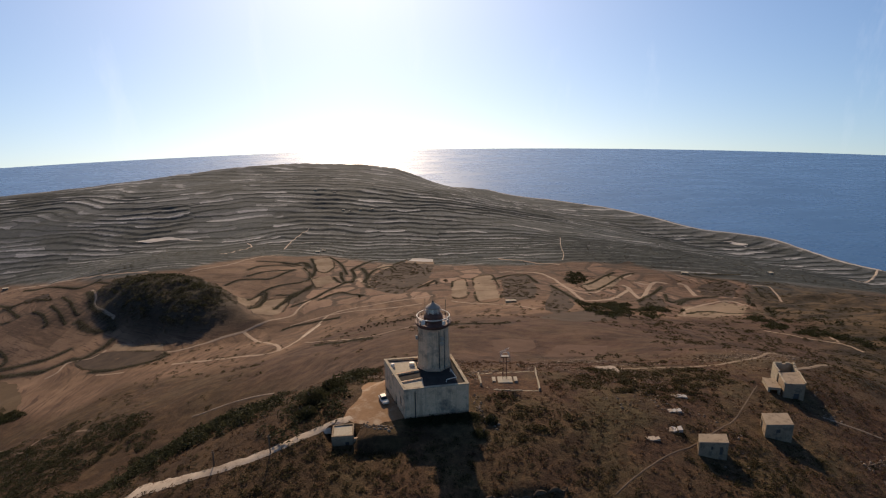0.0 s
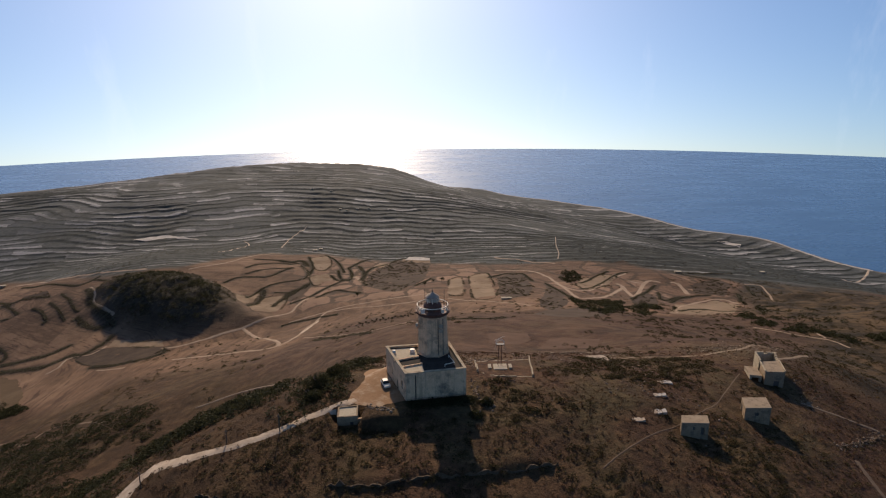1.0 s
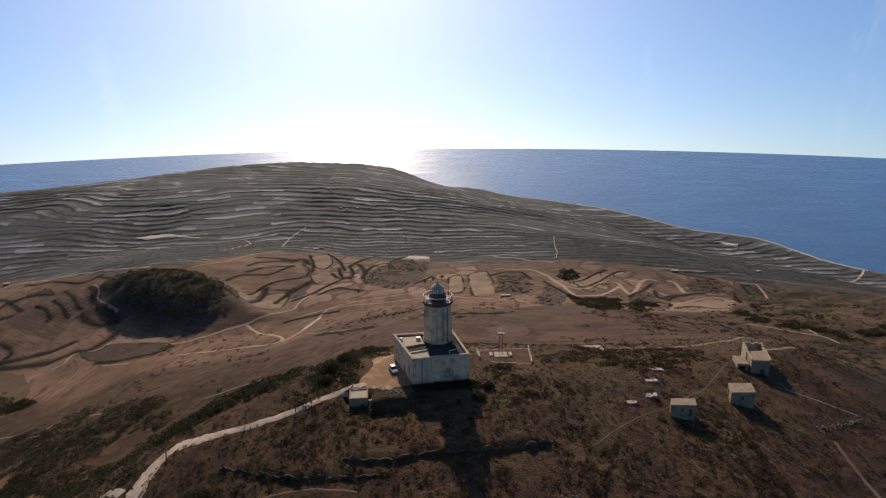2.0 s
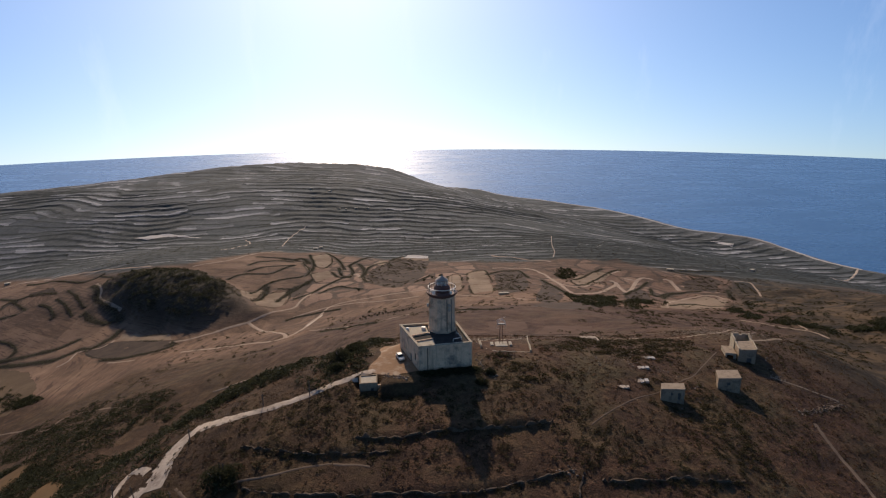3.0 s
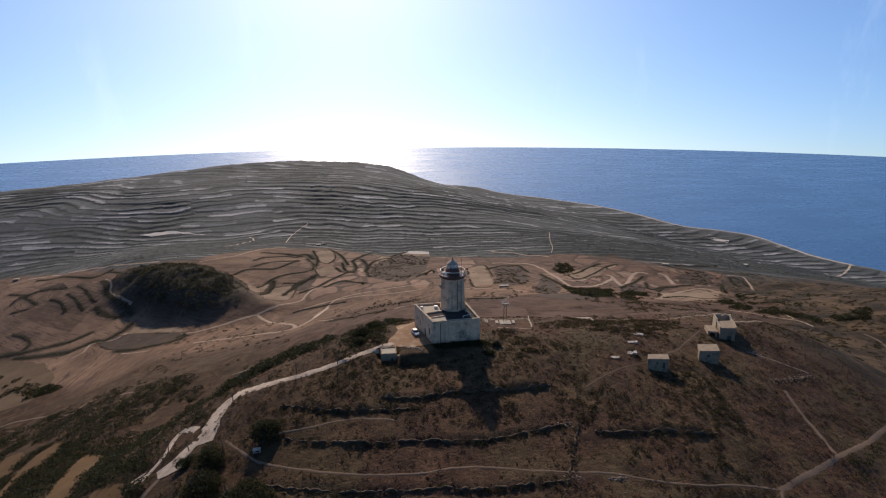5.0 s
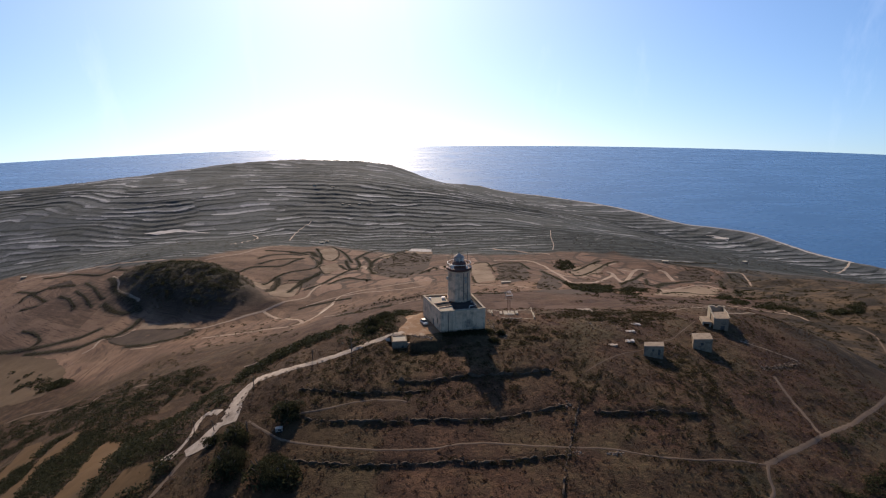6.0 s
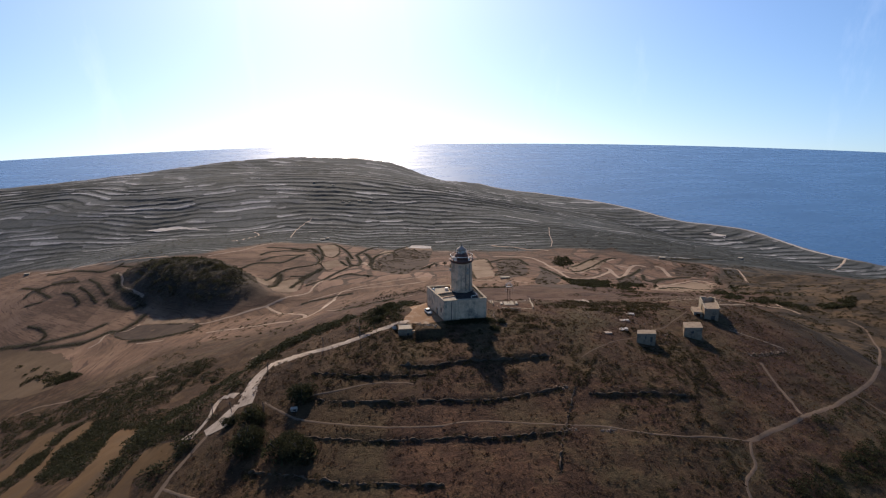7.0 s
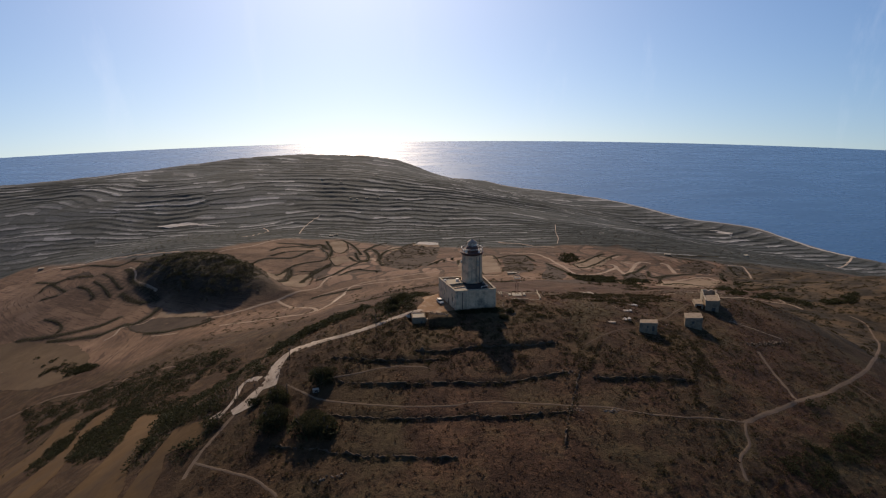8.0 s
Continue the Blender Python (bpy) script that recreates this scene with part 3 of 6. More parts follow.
mp = nt.nodes.new("ShaderNodeMapping")
mp.inputs["Scale"].default_value = (1.6, 1.6, 0.09)
nt.links.new(position(nt), mp.inputs["Vector"])
old = bs.inputs["Base Color"].links[0].from_socket
runs = ramp(nt, noise_tex(nt, 1.0, 5, 0.7, mp.outputs[0]), [(0.5, (0, 0, 0)), (0.74, (0.55, 0.55, 0.55))])
nt.links.new(mixc(nt, runs, old, (0.14, 0.11, 0.085)), bs.inputs["Base Color"])
limestone = surface("limestone_wall", (0.33, 0.27, 0.18), (0.52, 0.43, 0.30), 0.6, 0.9, stain=(0.2, 0.165, 0.12), stain_scale=0.4)
roof_screed = surface("roof_screed", (0.40, 0.34, 0.24), (0.56, 0.48, 0.35), 0.5, 0.9, stain=(0.3, 0.25, 0.18), stain_scale=0.5)
stone_dark = surface("dry_stone", (0.075, 0.053, 0.034), (0.15, 0.108, 0.072), 1.2, 0.95, bump=0.8, dist=0.1)
white_paint = surface("white_paint", (0.68, 0.60, 0.48), (0.83, 0.745, 0.61), 1.0, 0.55)
rust = surface("rusty_iron", (0.075, 0.04, 0.03), (0.15, 0.075, 0.05), 1.5, 0.7, 0.3)
dark_metal = surface("dark_metal", (0.03, 0.03, 0.032), (0.07, 0.07, 0.07), 2.0, 0.5, 0.5)
wood = surface("grey_wood", (0.09, 0.07, 0.05), (0.19, 0.15, 0.115), 1.5, 0.85)
rubber = surface("rubber", (0.015, 0.015, 0.015), (0.03, 0.03, 0.03), 3.0, 0.8)
door_wood = surface("old_door", (0.05, 0.045, 0.04), (0.10, 0.085, 0.07), 2.0, 0.7)
m_glass, nt, bs = mat("pane_glass")
bs.inputs["Base Color"].default_value = (0.75, 0.82, 0.85, 1)
bs.inputs["Roughness"].default_value = 0.05
bs.inputs["Transmission Weight"].default_value = 0.85


def leafy(name, dark, light, glow=0.35):
    m, nt, bs = mat(name)
    g = nt.nodes.new("ShaderNodeNewGeometry")
    nt.links.new(ramp(nt, g.outputs["Random Per Island"], [(0.0, dark), (1.0, light)]), bs.inputs["Base Color"])
    bs.inputs["Roughness"].default_value = 0.75
    bs.inputs["Specular IOR Level"].default_value = 0.05
    if glow:
        tr, mx = nt.nodes.new("ShaderNodeBsdfTranslucent"), nt.nodes.new("ShaderNodeMixShader")
        mx.inputs[0].default_value = glow
        nt.links.new(bs.inputs["Base Color"].links[0].from_socket, tr.inputs["Color"])
        nt.links.new(bs.outputs[0], mx.inputs[1])
        nt.links.new(tr.outputs[0], mx.inputs[2])
        nt.links.new(mx.outputs[0], nt.nodes["Material Output"].inputs["Surface"])
    return m


leaf_green = leafy("dark_leaves", (0.020, 0.021, 0.010), (0.072, 0.070, 0.032))
leaf_maquis = leafy("maquis_leaves", (0.022, 0.020, 0.009), (0.095, 0.075, 0.033))
leaf_west = leafy("western_leaves", (0.017, 0.019, 0.009), (0.066, 0.064, 0.030))
leaf_mound = leafy("mound_leaves", (0.08, 0.071, 0.045), (0.18, 0.155, 0.097))
leaf_dry = leafy("dry_tufts", (0.022, 0.014, 0.010), (0.19, 0.112, 0.062))
leaf_straw = leafy("straw_tufts", (0.07, 0.050, 0.024), (0.22, 0.16, 0.078))
wall_stone = leafy("wall_stones", (0.05, 0.035, 0.022), (0.145, 0.10, 0.064), 0.0)
stone_pale = leafy("pale_stones", (0.13, 0.094, 0.063), (0.33, 0.25, 0.175), 0.0)


def part(name, bm, material, parent, label=""):
    me = bpy.data.meshes.new(name)
    bmesh.ops.recalc_face_normals(bm, faces=bm.faces[:])
    bm.to_mesh(me)
    bm.free()
    me.materials.append(material)
    ob = new(name, me)
    ob.parent = parent
    if label:
        ob["label"] = label
    return ob


def thing(name, label, category, m=None, group=""):
    ob = new(name)
    ob.empty_display_size = 0.3
    if m is not None:
        ob.matrix_world = m
    return tagged(ob, label, category, group)


def hexa(bm, a, b):
    """Solid between two rings of points of the same count."""
    n = len(a)
    va, vb = [bm.verts.new(v) for v in a], [bm.verts.new(v) for v in b]
    for k in range(n):
        bm.faces.new((va[k], va[(k + 1) % n], vb[(k + 1) % n], vb[k]))
    bm.faces.new(va)
    bm.faces.new(vb)


def box(bm, x0, x1, y0, y1, z0, z1):
    q = [(x0, y0), (x1, y0), (x1, y1), (x0, y1)]
    hexa(bm, [(x, y, z0) for x, y in q], [(x, y, z1) for x, y in q])


def box_bm(*lims):
    bm = bmesh.new()
    box(bm, *lims)
    bmesh.ops.recalc_face_normals(bm, faces=bm.faces[:])
    bmesh.ops.bevel(bm, geom=bm.edges[:], offset=min(0.04, 0.12 * min(abs(lims[1] - lims[0]), abs(lims[3] - lims[2]), abs(lims[5] - lims[4]))), segments=1, affect="EDGES")
    return bm


def ring(r, z, n, cx=0.0, cy=0.0, turn=0.0):
    return [(cx + r * math.cos(2 * math.pi * k / n + turn), cy + r * math.sin(2 * math.pi * k / n + turn), z) for k in range(n)]


def lathe(profile, n, cx=0.0, cy=0.0, turn=0.0):
    """Solid of revolution from (radius, height) pairs."""
    bm = bmesh.new()
    rows = [[bm.verts.new(v) for v in ring(max(r, 0.002), z, n, cx, cy, turn)] for r, z in profile]
    for a, b in zip(rows, rows[1:]):
        for k in range(n):
            bm.faces.new((a[k], a[(k + 1) % n], b[(k + 1) % n], b[k]))
    bm.faces.new(rows[0])
    bm.faces.new(rows[-1])
    return bm


def rod(bm, a, b, r, n=6):
    a, b = Vector(a), Vector(b)
    d = (b - a).normalized()
    u = d.cross(Vector((0, 0, 1)) if abs(d.z) < 0.95 else Vector((1, 0, 0))).normalized()
    v = d.cross(u)
    c = [u * math.cos(2 * math.pi * k / n) * r + v * math.sin(2 * math.pi * k / n) * r for k in range(n)]
    hexa(bm, [a + o for o in c], [b + o for o in c])


def rod_bm(a, b, r, n=6):
    bm = bmesh.new()
    rod(bm, a, b, r, n)
    return bm


def hoop(bm, r, z, tube, cx=0.0, cy=0.0, n=28, m=6):
    vs = []
    for i in range(n):
        a = 2 * math.pi * i / n
        vs.append([bm.verts.new((cx + (r + tube * math.cos(2 * math.pi * j / m)) * math.cos(a), cy + (r + tube * math.cos(2 * math.pi * j / m)) * math.sin(a), z + tube * math.sin(2 * math.pi * j / m))) for j in range(m)])
    for i in range(n):
        for j in range(m):
            bm.faces.new((vs[i][j], vs[(i + 1) % n][j], vs[(i + 1) % n][(j + 1) % m], vs[i][(j + 1) % m]))


def inset(poly, d):
    """Plan outline (anticlockwise) moved inwards by d."""
    out, n = [], len(poly)
    for k in range(n):
        a, b, c = Vector(poly[k - 1]), Vector(poly[k]), Vector(poly[(k + 1) % n])
        u, v = (b - a).normalized(), (c - b).normalized()
        nu, nv = Vector((-u.y, u.x)), Vector((-v.y, v.x))
        s = (nu + nv)
        out.append(tuple(b + s * (d / max(0.2, (1 + nu.dot(nv))))))
    return out


def wall_panel(p0, p1, q0, q1, z0, z1, holes=()):
    """Mitred wall between outer line p and inner line q; holes: (u0, u1, z0, z1), u as a share of its length."""
    us = sorted({0.0, 1.0, *[h[0] for h in holes], *[h[1] for h in holes]})
    zs = sorted({z0, z1, *[h[2] for h in holes], *[h[3] for h in holes]})
    p0, p1, q0, q1 = Vector(p0), Vector(p1), Vector(q0), Vector(q1)
    bm, made = bmesh.new(), {}

    def solid(i, k):
        if not (0 <= i < len(us) - 1 and 0 <= k < len(zs) - 1):
            return False
        return not any(h[0] <= us[i] < h[1] and h[2] <= zs[k] < h[3] for h in holes)

    def vert(i, k, side):
        if (i, k, side) not in made:
            v = (q0.lerp(q1, us[i]) if side else p0.lerp(p1, us[i]))
            made[i, k, side] = bm.verts.new((v.x, v.y, zs[k]))
        return made[i, k, side]

    for i in range(len(us) - 1):
        for k in range(len(zs) - 1):
            if not solid(i, k):
                continue
            for side in (0, 1):
                bm.faces.new([vert(i, k, side), vert(i + 1, k, side), vert(i + 1, k + 1, side), vert(i, k + 1, side)])
            for di, dk, (a, b) in ((-1, 0, ((i, k), (i, k + 1))), (1, 0, ((i + 1, k), (i + 1, k + 1))), (0, -1, ((i, k), (i + 1, k))), (0, 1, ((i, k + 1), (i + 1, k + 1)))):
                if not solid(i + di, k + dk):
                    bm.faces.new([vert(*a, 0), vert(*b, 0), vert(*b, 1), vert(*a, 1)])
    return bm


def slab(poly, z0, z1):
    bm = bmesh.new()
    hexa(bm, [(x, y, z0) for x, y in poly], [(x, y, z1) for x, y in poly])
    return bm


def resample(pts, step):
    """Rounded line through plan points, with a point every step metres or so."""
    out = []
    P = [Vector(v) for v in pts]
    for k in range(len(P) - 1):
        a, b, c, d = P[max(k - 1, 0)], P[k], P[k + 1], P[min(k + 2, len(P) - 1)]
        n = max(1, int((c - b).length / step))
        for i in range(n):
            t = i / n
            out.append(0.5 * ((2 * b) + (c - a) * t + (2 * a - 5 * b + 4 * c - d) * t * t + (3 * b - a - 3 * c + d) * t ** 3))
    out.append(P[-1])
    return out


WAYS = []  # middle lines of all roads and paths


def ribbon(name, pts, width, lift, material, label, category="path", step=2.0, thick=0.0):
    """Road or path laid over the ground; width: metres, or one value a point."""
    line = resample(pts, step)
    WAYS.extend(line)
    rnd = random.Random(len(pts) * 7 + int(abs(pts[0][0])))
    verts, faces, cols = [], [], 5
    for k, c in enumerate(line):
        d = (line[min(k + 1, len(line) - 1)] - line[max(k - 1, 0)]).normalized()
        side = Vector((-d.y, d.x))
        w = np.interp(k / (len(line) - 1), np.linspace(0, 1, len(width)), width) if isinstance(width, (list, tuple)) else width
        wl_, wr_ = w * rnd.uniform(0.42, 0.58), w * rnd.uniform(0.42, 0.58)
        for j in range(cols):
            o = c + side * (-wl_ + (wl_ + wr_) * j / (cols - 1))
            verts.append((o.x, o.y, ground(o.x, o.y) + (lift if 0 < j < cols - 1 else -0.05 * (1 + lift))))
        if k:
            for j in range(cols - 1):
                a = (k - 1) * cols + j
                faces.append((a, a + 1, a + cols + 1, a + cols))
    return tagged(sheet(name, verts, faces, material), label, category, kind="structure")


def patch(name, poly, cell, lift, material, label, category="field", rounded=False):
    """Plot of land inside a plan outline, laid over the ground."""
    from mathutils.geometry import delaunay_2d_cdt
    edge, rnd = [], random.Random(len(poly) + int(abs(poly[0][0])))
    if rounded:
        ends = [*poly, poly[0]]
        poly = [tuple(v) for v in resample([poly[-1], *ends, poly[1]], cell)]
        a, b = min(range(len(poly)), key=lambda k: (Vector(poly[k]) - Vector(ends[0])).length), max(k for k in range(len(poly)) if (Vector(poly[k]) - Vector(ends[0])).length < 0.01)
        poly = poly[a:b] if b > a + 2 else list(ends[:-1])
    for k in range(len(poly)):
        a, b = Vector(poly[k]), Vector(poly[(k + 1) % len(poly)])
        n = max(1, int((b - a).length / cell))
        wig = min(0.25 * cell, 0.06 * (b - a).length)
        edge += [a.lerp(b, i / n) + (Vector((rnd.uniform(-1, 1), rnd.uniform(-1, 1))) * wig if i else Vector((0, 0))) for i in range(n)]
    xs, ys = [v.x for v in edge], [v.y for v in edge]
    inner = [Vector((x, y)) for x in np.arange(min(xs), max(xs), cell) + 0.31 for y in np.arange(min(ys), max(ys), cell) + 0.17]
    m = len(edge)
    v2, _, f2, *_ = delaunay_2d_cdt(edge + inner, [(k, (k + 1) % m) for k in range(m)], [list(range(m))], 1, 1e-4)
    verts = [(v.x, v.y, ground(v.x, v.y) + lift) for v in v2]
    return tagged(sheet(name, verts, [tuple(f) for f in f2], material), label, category, kind="structure")


RS = np.random.RandomState(5)


def clump(n, leaf, flat=0.75):
    """A bush of n loose leaves within a unit ball: vertices and faces."""
    d = RS.normal(size=(n, 3))
    d /= np.linalg.norm(d, axis=1, keepdims=True)
    d *= RS.uniform(0.45, 1.0, (n, 1)) ** 0.5
    d[:, 2] = np.abs(d[:, 2]) * flat
    a, b = RS.normal(size=(n, 3)), RS.normal(size=(n, 3))
    a *= leaf / np.linalg.norm(a, axis=1, keepdims=True)
    b *= leaf / np.linalg.norm(b, axis=1, keepdims=True)
    v = np.stack([d - a * 0.6, d + b * 0.6, d + a * 0.8], 1).reshape(-1, 3)
    return v, np.arange(3 * n).reshape(-1, 3)


def scatter(name, places, sizes, shapes, material, label, category, squash=(0.6, 0.9)):
    """ONE mesh of many small shapes set on the ground."""
    V, F, off = [], [], 0
    for k, (q, s) in enumerate(zip(places, sizes)):
        v, f = shapes[k % len(shapes)]
        a = RS.uniform(0, 6.28)
        c, sn = math.cos(a), math.sin(a)
        w = v * s * np.array([RS.uniform(0.8, 1.25), RS.uniform(0.8, 1.25), RS.uniform(*squash)])
        V.append(np.stack([w[:, 0] * c - w[:, 1] * sn, w[:, 0] * sn + w[:, 1] * c, w[:, 2]], 1) + np.array(q))
        F.append(f + off)
        off += len(v)
    V, F = np.concatenate(V), np.concatenate(F)
    me = bpy.data.meshes.new(name)
    me.vertices.add(len(V))
    me.vertices.foreach_set("co", V.ravel())
    me.loops.add(F.size)
    me.loops.foreach_set("vertex_index", F.ravel())
    me.polygons.add(len(F))
    me.polygons.foreach_set("loop_start", np.arange(0, F.size, 3))
    me.update()
    me.validate()
    me.materials.append(material)
    return tagged(new(name, me), label, category, kind="stuff")


OCT_V = np.array([(1, 0, 0), (0, 1, 0), (-1, 0, 0), (0, -1, 0), (0, 0, 1), (0, 0, -0.5)], float)
OCT_F = np.array([(0, 1, 4), (1, 2, 4), (2, 3, 4), (3, 0, 4), (1, 0, 5), (2, 1, 5), (3, 2, 5), (0, 3, 5)])
ROCKS = [(OCT_V * np.random.RandomState(k).uniform(0.6, 1.3, (6, 1)), OCT_F) for k in range(8)]
TUFTS = [clump(9, 0.75, 0.8) for _ in range(10)]
SHRUBS = [clump(34, 0.42, 0.8) for _ in range(10)]
SPARSE = [clump(16, 0.62, 0.8) for _ in range(10)]
THICK = [clump(64, 0.27, 0.8) for _ in range(10)]

# ---- roads, paths, plots ----
ribbon("road", [(-19.3, -9.9), (-27.7, -16.0), (-34.8, -20.8), (-43.8, -23.1), (-51.0, -24.4), (-58.7, -23.5), (-63.1, -22.2), (-65.9, -25.3), (-66.7, -30.9), (-65.9, -37.8), (-66.1, -41.9)], [3.4, 3.0, 3.0, 3.0, 3.0, 3.2, 4.4, 6.0, 6.6, 6.4, 6.0], 0.10, concrete, "pale cracked concrete lane climbing to the lighthouse", "road", 1.4)
patch("road_apron", [(-67.2, -41.0), (-68.7, -44.6), (-66.6, -49.5), (-70.1, -49.2), (-74.6, -49.4), (-76.6, -45.9), (-74.0, -44.5), (-72.0, -41.9), (-69.8, -39.1)], 1.6, 0.14, concrete, "broken pale concrete apron beside the lane", "road")
WAYS.extend(resample([(-67.2, -41.0), (-68.7, -44.6), (-70.1, -49.2), (-74.6, -49.4), (-76.6, -45.9), (-72.0, -41.9), (-69.8, -39.1)], 1.5))
ribbon("retaining_kerb", [(-71.0, -33.2), (-76.7, -28.7), (-78.2, -31.8), (-77.6, -38.4), (-78.7, -43.0), (-80.5, -46.6)], [2.6, 2.6, 2.2, 2.0, 1.8, 1.6], 0.16, concrete, "crumbling pale concrete strip curving round a pit", "road", 1.2)
ribbon("dirt_track", [(-74.6, -49.4), (-78.0, -56.9), (-80.6, -62.3), (-81.7, -69.7)], 2.0, 0.06, trail, "rutted brown dirt track below the lane", "track", 1.5)
FOOTPATHS_A = [([(-59.2, -44.3), (-52.2, -51.4), (-46.4, -56.1), (-38.1, -59.6), (-28.8, -62.8), (-17.0, -64.1), (-8.2, -63.4), (-0.8, -61.8), (6.6, -62.3), (15.3, -63.3), (22.7, -62.9), (31.8, -62.6), (40.2, -64.1), (50.6, -64.4), (60.4, -62.7), (71.1, -61.7)], 0.8), ([(71.1, -61.7), (76.9, -58.1), (96.7, -44.9), (114.4, -32.6), (131.7, -19.7), (149.0, -5.2), (166.0, 12.0), (184.2, 32.3), (215, 68), (250, 109), (270, 140), (281, 160), (283, 178)], 1.8), ([(-80.4, -64.5), (-72.0, -71.4), (-60.5, -78.8), (-52.9, -85.6), (-50.9, -88.1)], 0.9), ([(71.3, -62.1), (69.1, -66.7), (68.0, -70.5), (62.4, -76.5), (60.6, -81.2), (60.1, -84.5)], 1.1), ([(102.0, -13.4), (100.2, -22.7), (99.0, -32.6), (97.2, -43.7)], 1.5)]
FOOTPATHS_B = [([(131.7, -19.7), (135.2, -24.7), (136.9, -27.9)], 0.9), ([(91.8, 23.0), (85.8, 15.6), (77.9, 5.4), (70.6, -2.6), (57.5, -13.2), (50.4, -18.3), (40.3, -26.6), (34.3, -31.8)], 0.45), ([(-361, 186), (-344, 187), (-327, 196), (-306, 198), (-275, 185), (-240, 158), (-240, 171), (-228, 173), (-196, 151), (-172, 130)], 2.2), ([(-48.6, -49.3), (-44.0, -47.6), (-38.3, -47.6), (-32.0, -46.4), (-25.6, -45.7), (-16.6, -46.5)], 0.8)]
for line, w in (*FOOTPATHS_A, *FOOTPATHS_B):
    ribbon("footpath", line, w, 0.05, trail, "narrow trodden earth path through dry scrub", "path", 1.3)
track_dirt = surface("track_dirt", (0.25, 0.18, 0.12), (0.37, 0.275, 0.19), 0.2, 0.95)
FARM_TRACKS_A = [([(-436, 546), (-412, 514), (-403, 495), (-381, 472), (-352, 446)], 3.0), ([(-357, 338), (-350, 345), (-354, 364), (-347, 366), (-330, 366), (-325, 381)], 3.0), ([(-252, 344), (-230, 344), (-211, 350), (-194, 360), (-184, 364), (-170, 374), (-157, 389), (-146, 400), (-146, 415), (-142, 453)], 3.2), ([(-183, 363), (-163, 333), (-135, 292), (-121, 264), (-120, 252), (-133, 253), (-172, 275), (-219, 296)], 3.0), ([(-117, 249), (-112, 274), (-114, 321), (-111, 357), (-104, 382), (-77, 392), (-43, 402), (-9, 413)], 2.4)]
FARM_TRACKS_B = [([(74, 577), (112, 577), (130, 553), (136, 511), (135, 442), (132, 389), (135, 368), (166, 399), (192, 444), (218, 501)], 4.0), ([(213, 509), (216, 492), (204, 436), (203, 419), (228, 473), (249, 517), (264, 534), (273, 527)], 4.5), ([(286, 529), (294, 525), (290, 498), (283, 472)], 5.0), ([(137, 499), (140, 437), (159, 438), (186, 487), (212, 531), (242, 565)], 3.0), ([(-111, 542), (-106, 560), (-95, 529), (-82, 508)], 4.0), ([(-187, 609), (-174, 586), (-165, 555), (-170, 532)], 3.5), ([(235, 258), (242, 234), (259, 220), (262, 197)], 1.6)]
FARM_TRACKS_C = [([(272, 249), (263, 220)], 2.0), ([(381, 534), (402, 537), (390, 498), (368, 448)], 2.2), ([(201, 313), (228, 370), (266, 422), (307, 448), (318, 427)], 3.2), ([(-296, 317), (-278, 309), (-264, 305)], 2.0), ([(233, 528), (250, 518)], 3.5), ([(-677, 692), (-627, 686), (-534, 628), (-480, 606), (-419, 597), (-384, 588)], 4.5), ([(-325, 576), (-293, 609), (-271, 664), (-241, 708)], 3.0), ([(85, 692), (124, 659), (165, 634)], 4.0), ([(-141, 366), (-104, 378), (-55, 374), (-19, 381)], 2.4), ([(-101, 263), (-69, 228), (-45, 194), (-28, 197), (-16, 213)], 1.3)]
FARM_TRACKS_D = [([(10, 375), (34, 342), (56, 318), (75, 295)], 2.0), ([(-116, 111), (-100, 112), (-85, 109), (-74, 103)], 1.0)]
for line, w in (*FARM_TRACKS_A, *FARM_TRACKS_B, *FARM_TRACKS_C, *FARM_TRACKS_D):
    ribbon("farm_track", line, w * 1.15, 0.22, track_dirt, "pale dirt farm track winding between fields", "track", 4.0)
for line, w in (([(-113, 300), (-111, 330), (-110, 352)], 2.6), ([(-332, 695), (-327, 733), (-324, 778), (-325, 812), (-342, 843)], 2.8), ([(-254, 754), (-268, 844), (-265, 904), (-258, 952)], 2.2), ([(798, 929), (885, 981), (1324, 1492), (1364, 1510)], 5.0), ([(224, 915), (195, 770), (186, 707), (174, 660)], 1.3)):
    ribbon("farm_road", line, w, 0.4, concrete, "sunlit pale farm road on the terraces", "road", 6.0)

straw_field = surface("stubble", (0.080, 0.046, 0.018), (0.130, 0.078, 0.032), 0.06, 0.95, fine=0.5, stain=(0.065, 0.042, 0.024), stain_scale=0.03)
pale_field = surface("pale_stubble", (0.098, 0.064, 0.034), (0.150, 0.102, 0.056), 0.06, 0.95, fine=0.5, stain=(0.085, 0.055, 0.032), stain_scale=0.03)
red_field = surface("bare_red_earth", (0.078, 0.046, 0.031), (0.13, 0.080, 0.052), 0.08, 0.95, fine=0.9)
white_ground = surface("quarried_stone", (0.36, 0.32, 0.27), (0.55, 0.50, 0.43), 0.1, 0.9)
scrub_ground = surface("scrub_ground", (0.046, 0.033, 0.024), (0.092, 0.064, 0.043), 0.08, 0.95, fine=0.9)
STRIPS = [[(-251, 115), (-236, 109), (-221, 93), (-208, 65), (-213, 59), (-213, 47), (-212, 34), (-220, 30), (-223, 20), (-251, 51), (-245, 66), (-237, 73), (-240, 91)],
          [(-206, 82), (-201, 87), (-196, 87), (-187, 70), (-184, 55), (-187, 42), (-175, 22), (-169, 8), (-164, -6), (-165, -17), (-168, -24), (-186, -19), (-190, 2), (-188, 19), (-189, 32), (-195, 47), (-201, 64)]]
